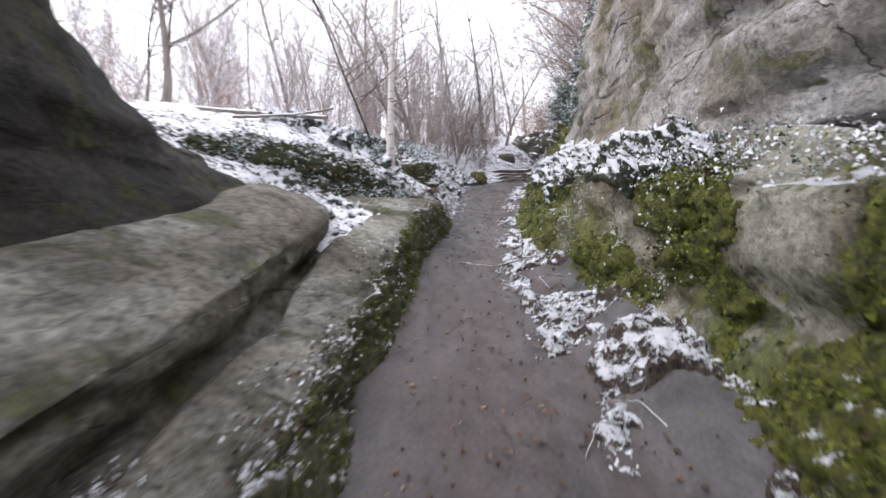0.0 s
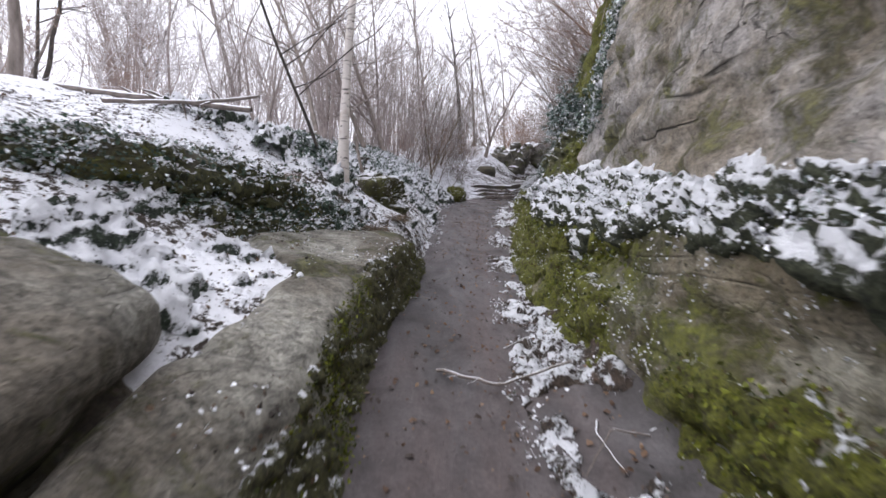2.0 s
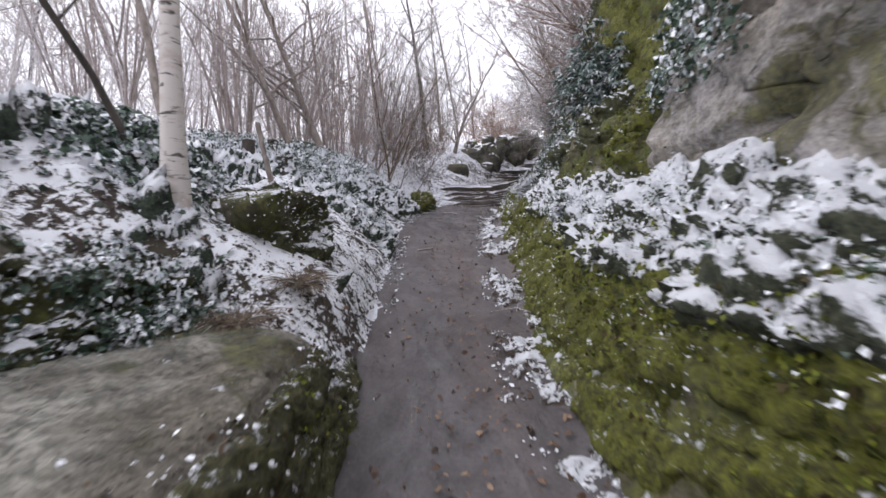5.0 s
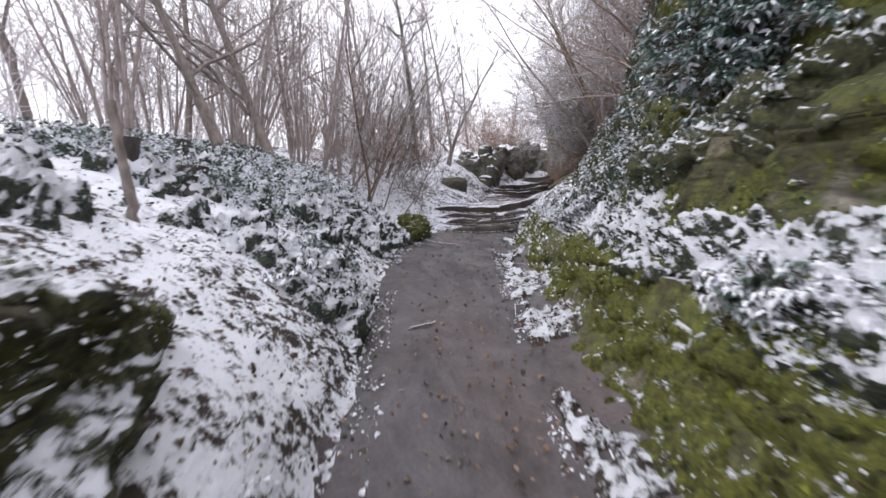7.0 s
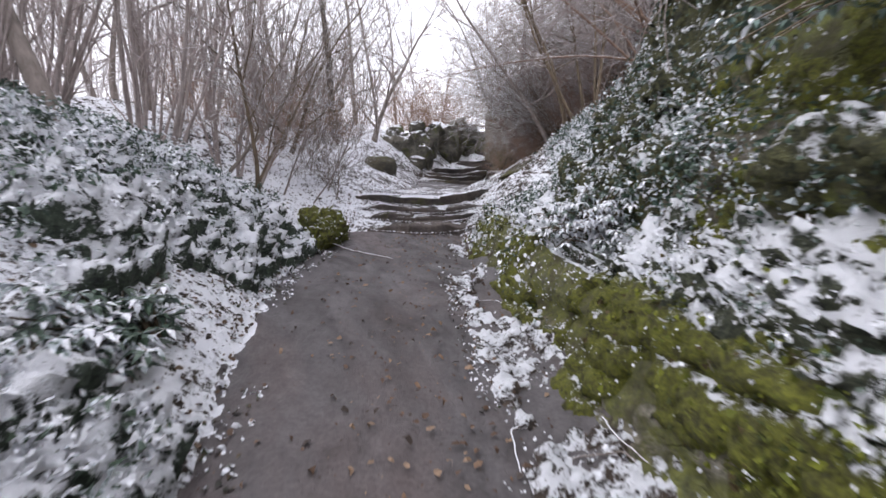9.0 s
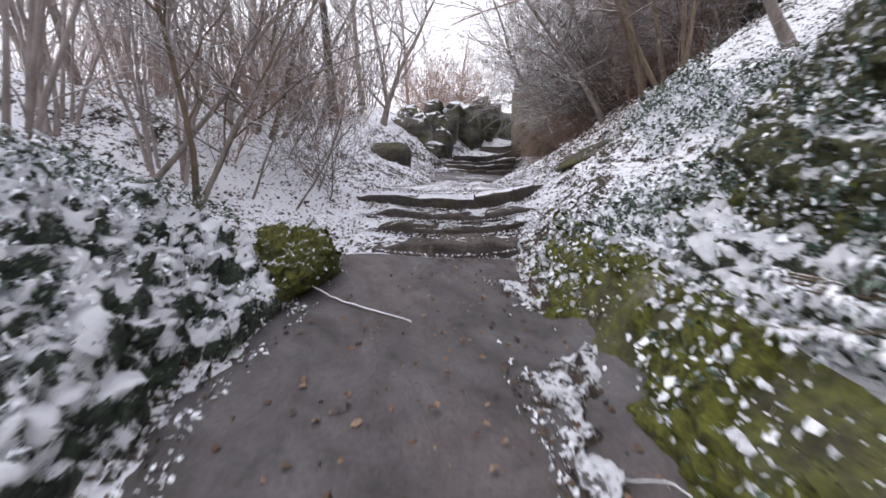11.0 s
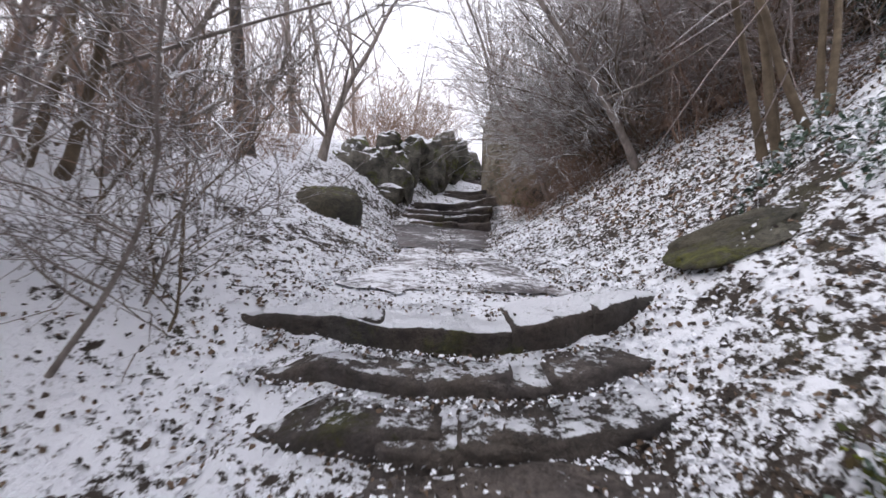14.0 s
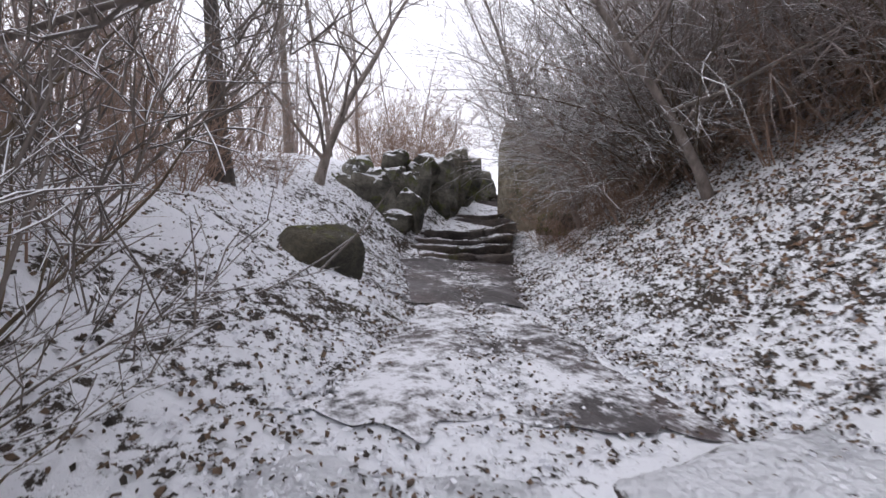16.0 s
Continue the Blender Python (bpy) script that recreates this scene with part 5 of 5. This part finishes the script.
# snow caught in debris along the right edge of the path
x, y, d = zone(15000, -1, 16.2, -0.35, 0.6, 1, 8, 1.0)
m = fbm(x, y, 1, 1.6, 3) + 0.7 * fbm(x, y, 2, 6, 2) + 0.5 * (d - 0.1) > 0.04
P, N = land_points(x[m], y[m], 0.02)
leaves("snowy_debris", P, N, (0.012, 0.045), M_DEBRIS, "fallen leaves and sprigs capped with snow along the path", "leaf litter", 9, 0.7, 0.5)
x, y, d = zone(2500, -1, 16.2, -0.3, 0.5, 1, 10, 1.0)
m = fbm(x, y, 1, 1.6, 3) > 0.12
P, N = land_points(x[m], y[m], 0.03)
leaves("snow_clumps", P, N, (0.012, 0.04), M_SNOWCLUMP, "clumps of fresh snow among the path-side debris", "snow", 11, 0.4, 0.9)
x, y, d = zone(2500, 6.5, 16.2, -0.2, 0.25, -1, 12, 1.0)
m = fbm(x, y, 4, 1.6, 3) > 0.0
P, N = land_points(x[m], y[m], 0.02)
leaves("snowy_debris", P, N, (0.015, 0.05), M_DEBRIS, "snow-capped leaves along the foot of the bank", "leaf litter", 13, 0.6, 0.7)

# ivy over the bank to the west, in raised clumps
x, y, d = zone(24000, 7.6, 15.2, 0.02, 3.2, -1, 14, 1.5)
cl = fbm(x, y, 6, 1.3, 3)
dense = np.where((y > 12.2) & (d > 0.5), 0.6, 0.0)
m = (cl + dense > 0.02) & (((x + 0.78) / 0.62) ** 2 + ((y - 9.3) / 0.9) ** 2 > 1.1)
P, N = land_points(x[m], y[m], 0.0)
P[:, 2] += 0.03 + np.clip(cl[m] + dense[m], 0, 1) * rr.random(m.sum()) * 0.3
leaves("ivy", P, N, (0.03, 0.085), M_IVY, "ivy covering the bank, leaves loaded with snow", "ivy", 15, 0.7, 0.42, nv=4)
x, y, d = zone(15000, 12.2, 16.2, 0.8, 3.4, -1, 16, 1.0)
P, N = land_points(x, y, 0.0)
P[:, 2] += 0.03 + rr.random(len(P)) * 0.22
leaves("ivy", P, N, (0.03, 0.08), M_IVYDARK, "dark green ivy on top of the bank with flecks of snow", "ivy", 17, 0.85, 0.5, nv=4)
# ivy on the slope past the end of the ledge
x, y, d = zone(11000, 13.4, 17.2, 0.55, 2.8, 1, 116, 1.0)
m = fbm(x, y, 8, 1.2, 3) + 0.35 * np.clip(15.8 - y, -1, 1) > 0.02
P, N = land_points(x[m], y[m], 0.0)
P[:, 2] += rr.random(len(P)) * 0.22
leaves("ivy", P, N, (0.04, 0.1), M_IVYDARK, "dark ivy and fern sprays with snow on the slope", "ivy", 117, 0.8, 0.45, nv=4)
# ivy by the birch
for cx, cy, rad, n, sd in [(-1.5, 8.9, 0.6, 3000, 18)]:
    x, y = cx + rr.normal(0, rad * 0.5, n), cy + rr.normal(0, rad * 0.6, n)
    P, N = land_points(x, y, 0.0)
    P[:, 2] += rr.random(n) * 0.3 * np.exp(-((x - cx) ** 2 + (y - cy) ** 2) / rad ** 2)
    leaves("ivy", P, N, (0.04, 0.09), M_IVYDARK, "clump of dark ivy with snow beside the birch", "ivy", sd, 0.8, 0.8)

# snowy greenery on the right-hand ledge top, moss on its face
NL = surface(V_LEDGE)
k = np.arange(V_LEDGE.shape[1])[None, :] / (V_LEDGE.shape[1] - 1)
Yl = V_LEDGE[:, :, 1]
patch = fbm(V_LEDGE[:, :, 0], Yl, V_LEDGE[:, :, 2], 1.5, 3)
top = (np.exp(-((k - 0.7) / 0.12) ** 2) + 0.6 * np.exp(-((k - 0.52) / 0.1) ** 2) * np.clip((Yl - 2.5) / 1.5, 0, 1) * np.clip(patch + 0.3, 0, 1)) * (0.4 + np.clip(patch + 0.4, 0, 1)) * np.clip((Yl - 0.5) / 2.5, 0.25, 1)
P, N = pick(V_LEDGE, NL, top * (Yl > 0), 26000, 22)
P += N * (rr.random((len(P), 1)) * 0.09)
leaves("ivy", P, N, (0.012, 0.04), M_IVY, "snow-laden creeping greenery along the ledge top", "ivy", 23, 0.8, 0.75, nv=4)
face = np.exp(-((k - 0.38) / 0.2) ** 2) * np.clip(patch + 0.25, 0, 1)
P, N = pick(V_LEDGE, NL, face, 40000, 24)
P += N * (rr.random((len(P), 1)) ** 2 * 0.07 * np.clip(fbm(P[:, 0], P[:, 1], P[:, 2], 5, 2) + 0.4, 0, 1)[:, None])
leaves("moss", P, N, (0.015, 0.05), M_MOSS, "yellow-green moss cushions on the ledge face", "moss", 25, 0.7, 0.8, nv=4)
P, N = pick(V_LEDGE, NL, np.exp(-((k - 0.4) / 0.25) ** 2) * np.clip(fbm(V_LEDGE[:, :, 0], Yl, V_LEDGE[:, :, 2], 3.0, 3) - 0.05, 0, 1) * (Yl > 2.2), 9000, 26)
P += N * (rr.random((len(P), 1)) * 0.05)
leaves("snowy_debris", P, N, (0.006, 0.022), M_DEBRIS, "snow-flecked sprigs caught in the moss", "leaf litter", 27, 0.6, 0.9)
# ivy and moss on the crag
NC = surface(V_CRAG)
kc = np.arange(V_CRAG.shape[1])[None, :] / (V_CRAG.shape[1] - 1)
pc = fbm(V_CRAG[:, :, 0], V_CRAG[:, :, 1], V_CRAG[:, :, 2], 1.1, 3)
Yc = V_CRAG[:, :, 1]
w = ((kc > 0.1) & (kc < 0.75)) * np.clip(pc + np.clip((Yc - 11.6) / 1.5, -0.6, 0.8), 0, 1)
P, N = pick(V_CRAG, NC, w, 24000, 28)
P += N * (rr.random((len(P), 1)) * 0.14)
leaves("ivy", P, N, (0.025, 0.06), M_IVYDARK, "dark ivy hanging over the end of the crag", "ivy", 29, 0.8, 0.55, nv=4)
P, N = pick(V_CRAG, NC, ((kc > 0.1) & (kc < 0.5)) * np.clip(0.5 - pc, 0, 1), 16000, 30)
leaves("moss", P, N, (0.015, 0.045), M_MOSS, "green moss over the crag", "moss", 31, 0.7, 0.8, nv=4)
# ivy at the far end of the tall cliff
NK = surface(V_CLIFF)
kk = np.arange(V_CLIFF.shape[1])[None, :] / (V_CLIFF.shape[1] - 1)
P, N = pick(V_CLIFF, NK, (V_CLIFF[:, :, 1] > 7.6) * (kk > 0.3) * (kk < 0.75) * 1.0, 5000, 32)
P += N * (rr.random((len(P), 1)) * 0.15)
leaves("ivy", P, N, (0.04, 0.08), M_IVYDARK, "dark ivy clinging to the cliff edge", "ivy", 33, 0.7, 0.8)
# flecks on the western shelves
NW = surface(V_LOW)
pw = fbm(V_LOW[:, :, 0], V_LOW[:, :, 1], V_LOW[:, :, 2], 1.8, 3)
kw = np.arange(V_LOW.shape[1])[None, :] / (V_LOW.shape[1] - 1)
P, N = pick(V_LOW, NW, (kw > 0.15) * (kw < 0.75) * np.clip(pw, 0, 1) * (V_LOW[:, :, 1] > 1), 5000, 34)
leaves("snowy_debris", P, N, (0.012, 0.038), M_LITTER, "snow-flecked leaves on the worn shelf", "leaf litter", 35, 0.6, 0.75)
P, N = pick(V_LOW, NW, (kw > 0.05) * (kw < 0.4) * np.clip(0.3 - pw, 0, 1), 12000, 36)
leaves("moss", P, N, (0.012, 0.035), M_MOSS, "dull moss on the shelf face", "moss", 37, 0.7, 0.8, nv=4)


# debris and snow on the treads of the lower flight
rs_ = np.random.default_rng(64)
for n_, sz, mt, lb, ct, nm in [(1700, (0.015, 0.045), M_LITTER, "leaf scraps and snow on the stone treads", "leaf litter", "snowy_debris"), (900, (0.012, 0.04), M_SNOWCLUMP, "crumbs of snow on the stone treads", "snow", "snow_clumps")]:
    uu, st_ = rs_.uniform(-1.15, 1.15, n_), rs_.integers(0, 4, n_)
    fw = np.array([0.0, 0.48, 0.8, 1.1])[st_] + np.where(rs_.random(n_) < 0.5, rs_.uniform(-0.1, 0.0, n_), rs_.uniform(0.12, 0.34, n_)) + 0.14 * uu * uu
    tz = np.where(fw - 0.14 * uu * uu < np.array([0.0, 0.48, 0.8, 1.1])[st_], np.array([1.96, 2.1, 2.23, 2.35])[st_], np.array([2.1, 2.23, 2.35, 2.53])[st_]) + 0.13 * np.maximum(0, uu) ** 2 + 0.03 * uu * uu + 0.02
    hx, hy = math.sin(radians(23)), math.cos(radians(23))
    P = np.stack([2.55 + hx * fw + hy * uu, 16.2 + hy * fw - hx * uu, tz], -1)
    P[:, 2] = np.maximum(P[:, 2], land(P[:, 0], P[:, 1]) + 0.01)
    leaves(nm, P, np.zeros_like(P) + np.array([0, 0, 1.0]), sz, mt, lb, ct, 65, 0.4, 0.7)
NF = surface(V_BANK)
P, N = pick(V_BANK, NF, 0.3 + np.clip(fbm(V_BANK[:, :, 0], V_BANK[:, :, 1], V_BANK[:, :, 2], 2, 3), 0, 1), 15000, 46)
P += N * (0.01 + 0.06 * rr.random((len(P), 1)))
leaves("snowy_debris", P, N, (0.015, 0.06), M_IVYDARK, "sprigs and leaves flecked with snow on the rock face", "leaf litter", 47, 0.7, 0.8, nv=4)
NB = BANKROCK[1] - np.array([-0.78, 9.3, 1.5])
NB = NB / np.linalg.norm(NB, axis=2, keepdims=True)
P, N = pick(BANKROCK[1], NB, (BANKROCK[1][:, :, 2] > 1.6) * 1.0, 4000, 44)
leaves("snowy_debris", P, N, (0.008, 0.026), M_DEBRIS, "snow-flecked leaves clinging to the bank boulder", "leaf litter", 45, 0.6, 0.8)
NM = np.zeros_like(MOUND[1]) + np.array([0, 0, 1.0])
P, N = pick(MOUND[1], NM, (MOUND[1][:, :, 2] > 1.9) * 1.0, 3500, 38)
leaves("moss", P, N, (0.012, 0.032), M_MOSS, "thick bright moss on the mound", "moss", 39, 0.8, 0.8, nv=4)
P, N = pick(MOUND[1], NM, (MOUND[1][:, :, 2] > 1.95) * 1.0, 900, 40)
leaves("snowy_debris", P, N, (0.012, 0.04), M_LITTER, "leaves and snow flecks on the mossy mound", "leaf litter", 41, 0.6, 0.8)
P, N = pick(V_LEDGE, NL, (k > 0.1) * (k < 0.85) * (Yl > 12.6) * np.clip(patch + 0.5, 0, 1), 7000, 42)
P[:, 2] += rr.random(len(P)) * 0.06
leaves("ivy", P, N, (0.03, 0.07), M_IVY, "snowy ivy over the low end of the ledge", "ivy", 43, 0.8, 0.8)


def evergreen(at, radius, n, seed, label, mat=M_EVERGREEN):
    """A shrub of leaf rosettes on short stems."""
    rr_ = np.random.default_rng(seed)
    ob = thing("evergreen_shrub", label, "shrub", at=at)
    st = Bag()
    Ps, Ns = [], []
    for _ in range(n):
        d = rr_.normal(0, 1, 3)
        d /= np.linalg.norm(d)
        d[0] -= 0.4
        c = d * np.array(radius) * rr_.uniform(0.5, 1.0) * (0.75 + 0.6 * float(vnoise(d[0] * 2.2 + seed, d[1] * 2.2, d[2] * 2.2)))
        tube(st, np.array([c * 0.3 + np.array([0.1, 0, -0.1]), c * 0.7, c]), np.array([0.008, 0.006, 0.004]), 3)
        for a in np.arange(9) * 0.7:
            o = np.array([math.cos(a), math.sin(a), -0.25])
            Ps.append((c, o))
    st.build("stem_tangle", M_OLIVE, ob)["kind"] = "stuff"
    c = np.array([p[0] for p in Ps])
    o = np.array([p[1] for p in Ps]) + rr_.normal(0, 0.25, (len(Ps), 3))
    o /= np.linalg.norm(o, axis=1, keepdims=True)
    L = rr_.uniform(0.06, 0.1, (len(Ps), 1)) * (0.75 if mat is M_IVY else 1.0)
    side = np.cross(o, np.array([[0, 0, 1.0]]))
    side /= np.linalg.norm(side, axis=1, keepdims=True)
    up = np.cross(side, o)
    V = np.stack([c, c + o * L * 0.5 + side * L * 0.18 + up * 0.01, c + o * L - up * 0.015, c + o * L * 0.5 - side * L * 0.18 + up * 0.01], 1)
    mesh_object("foliage", V.reshape(-1, 3), np.arange(len(Ps) * 4).reshape(-1, 4), mat, ob, smooth=False)["kind"] = "stuff"
    return ob


evergreen((2.95, 10.7, 3.6), (0.3, 1.0, 0.6), 700, 81, "blue-green evergreen shrub dusted with snow hanging from the crag")
evergreen((2.8, 12.6, 2.4), (0.2, 0.55, 0.25), 240, 82, "low evergreen sprays with snow on the ledge", M_IVY)
evergreen((2.05, 9.4, 1.98), (0.2, 0.45, 0.16), 150, 83, "snow-capped evergreen sprays on the mossy ledge", M_IVY)
evergreen((3.5, 15.0, 2.2), (0.25, 0.5, 0.3), 240, 84, "snow-laden evergreen sprays beside the path", M_IVY)
evergreen((-0.05, 11.6, 1.7), (0.4, 0.8, 0.35), 460, 85, "low dark shrub bowed under snow on the bank", M_IVY)
evergreen((0.0, 13.2, 2.0), (0.35, 0.5, 0.3), 260, 86, "snowy ferny sprays spilling from the bank", M_IVY)
evergreen((0.15, 14.6, 2.15), (0.35, 0.6, 0.3), 420, 186, "dark evergreen sprays weighed down with snow", M_IVYDARK)
evergreen((-0.5, 15.3, 2.5), (0.5, 0.6, 0.3), 420, 187, "dark evergreen sprays weighed down with snow", M_IVYDARK)
evergreen((0.05, 12.4, 1.85), (0.35, 0.6, 0.3), 360, 188, "dark evergreen sprays weighed down with snow", M_IVYDARK)
evergreen((9.4, 18.6, 6.3), (1.3, 1.5, 1.0), 700, 87, "dark evergreen bush high on the slope", M_IVYDARK)
evergreen((9.9, 21.2, 6.6), (1.3, 1.3, 0.9), 500, 88, "grey-green evergreen bush above the crag", M_IVYDARK)

# ---- logs, stumps, sticks, grass ----


def log(name, label, pts, r0, r1, mat, category, sides=9, knots=3, seed=0):
    rr_ = np.random.default_rng(seed)
    ob = thing(name, label, category, at=tuple(pts[0]))
    P = np.array(pts, float) - np.array(pts[0], float)
    t = np.linspace(0, len(P) - 1, 16)
    P = np.stack([np.interp(t, np.arange(len(P)), P[:, i]) for i in range(3)], 1) + rr_.normal(0, r0 * 0.3, (16, 3))
    b = Bag()
    tube(b, P, np.linspace(r0, r1, 16) * rr_.uniform(0.9, 1.1, 16), sides)
    b.build("log" if sides > 6 else "stick", mat, ob)
    for _ in range(knots):
        i = rr_.integers(3, 14)
        s = Bag()
        L = rr_.uniform(4, 12) * r0
        tube(s, wobble(rr_, P[i], P[min(i + 1, 15)] - P[i] + rr_.normal(0, 0.15, 3), L, 6, 0.15), np.linspace(r1 * 0.6, r1 * 0.15, 6), 4)
        s.build("side_branch", mat, ob)
    return ob


log("fallen_log", "fallen log lined with snow along the bank top", [(-2.1, 7.9, 2.85), (-3.6, 8.1, 2.98), (-5.2, 8.3, 3.15)], 0.035, 0.05, M_SNOWBRANCH, "log", knots=5, seed=1)
log("fallen_log", "thin fallen trunk with snow on the bank top", [(-2.4, 8.3, 2.95), (-4.0, 8.6, 3.1), (-6.2, 8.7, 3.3)], 0.03, 0.05, M_SNOWBRANCH, "log", knots=6, seed=2)
log("fallen_branch", "forked fallen branch lying on the snow", [(-1.9, 7.6, 2.95), (-2.6, 7.4, 2.8), (-3.6, 7.5, 2.8)], 0.02, 0.03, M_SNOWBRANCH, "branch", 6, 3, 3)
log("overhanging_branch", "long leafless branch lined with snow reaching over the slope", [(-1.6, 19.9, 3.1), (-0.3, 19.4, 3.5), (1.0, 18.9, 4.0), (2.4, 18.4, 4.6)], 0.03, 0.01, M_SNOWBRANCH, "branch", 7, 7, 5)
log("fallen_stick", "pale curved stick lying across the path", [(0.2, 5.05, 0.66), (0.6, 4.85, 0.64), (1.1, 5.0, 0.75)], 0.012, 0.008, M_BARK, "stick", 6, 2, 6)
log("fallen_stick", "pale stripped stick on the path below the steps", [(1.15, 15.6, 1.93), (1.45, 15.15, 1.86), (1.85, 14.7, 1.82)], 0.009, 0.006, M_SNOWBRANCH, "stick", 6, 1, 7)
log("fallen_stick", "short stick on the damp path", [(0.72, 11.3, 1.39), (0.95, 11.4, 1.41)], 0.012, 0.01, M_BARK, "stick", 6, 0, 8)
log("post", "thin leaning wooden post in the snowy bank", [(-1.09, 11.03, 2.1), (-1.3, 11.2, 3.05)], 0.035, 0.032, M_BARK, "post", 8, 0, 9)


def stump(at, rad, h, tilt, label):
    ob = thing("tree_stump", label, "stump", at=at)
    a = np.linspace(0, 2 * math.pi, 18, endpoint=False)
    zs = np.array([-0.2, 0.0, h * 0.4, h])
    A, Zs = np.meshgrid(a, zs)
    R = rad * (1 + 0.35 * np.exp(-(Zs + 0.05) / 0.08)) * (1 + 0.06 * fbm(np.cos(A) * 2, np.sin(A) * 2, Zs, 1.5, 2))
    V = np.stack([np.cos(A) * R + tilt * Zs, np.sin(A) * R, Zs], -1)
    mesh_object("bark", V, grid_faces(4, 18, wrap=True), M_DARKBARK, ob)
    top = V[-1]
    ctr = np.array([[tilt * h, 0, h + 0.004]])
    ring = np.concatenate([top, np.array([[tilt * h, 0, h]]) + (top - np.array([[tilt * h, 0, h]])) * 0.5 + np.array([[0, 0, 0.008]]), np.repeat(ctr + np.array([[0, 0, 0.01]]), 18, 0)])
    mesh_object("cut_face", ring, grid_faces(3, 18, wrap=True), M_CUT, ob, "pale sawn top")
    return ob


for x, y, rad, h, tl, lb in [(-1.35, 12.4, 0.14, 0.16, 0.5, "low sawn tree stump with a pale cut face"), (-1.75, 12.2, 0.09, 0.3, 0.1, "sawn stump standing in the snow"), (-1.5, 12.9, 0.08, 0.28, -0.2, "dark sawn stump behind the post")]:
    stump((x, y, float(land(x, y))), rad, h, tl, lb)


def tussock(at, n, length, seed, label):
    rr_ = np.random.default_rng(seed)
    b = Bag()
    for _ in range(n):
        a = rr_.random() * 6.28
        d = np.array([math.cos(a), math.sin(a), rr_.uniform(0.5, 1.6)])
        p = wobble(rr_, (rr_.normal(0, 0.05), rr_.normal(0, 0.05), -0.02), d, length * rr_.uniform(0.5, 1), 5, 0.08, -0.32)
        tube(b, p, np.array([0.003, 0.003, 0.0025, 0.002, 0.001]), 3)
    ob = b.build("grass_tussock", M_GRASS)
    ob.location = at
    return tagged(ob, label, "grass", "tussocks on the bank")


for i, (x, y) in enumerate([(-0.5, 7.75), (-0.62, 7.3), (-0.9, 6.7), (-1.6, 7.4), (-1.3, 6.2), (-0.35, 7.2), (-0.25, 8.2)]):
    tussock((x, y, float(land(x, y)) + 0.05), 240, 0.28, 90 + i, "drooping tussock of dead grass dusted with snow")
# roots and twigs in the debris at the foot of the ledge
for i in range(34):
    y = rr.uniform(0.5, 15)
    x = path_x(y) + np.interp(y, PY, PWR) + rr.uniform(-0.1, 0.45)
    a = rr.uniform(0, 6.28)
    z = float(land(x, y)) + 0.02
    log("twig", "thin bare twig among snowy debris", [(x, y, z), (x + 0.2 * math.cos(a), y + 0.2 * math.sin(a), z + 0.03), (x + 0.4 * math.cos(a + 0.4), y + 0.4 * math.sin(a + 0.4), float(land(x + 0.4 * math.cos(a + 0.4), y + 0.4 * math.sin(a + 0.4))) + 0.02)], 0.006, 0.003, M_SNOWBRANCH if i % 2 else M_BARK, "twig", 5, 1, 100 + i)
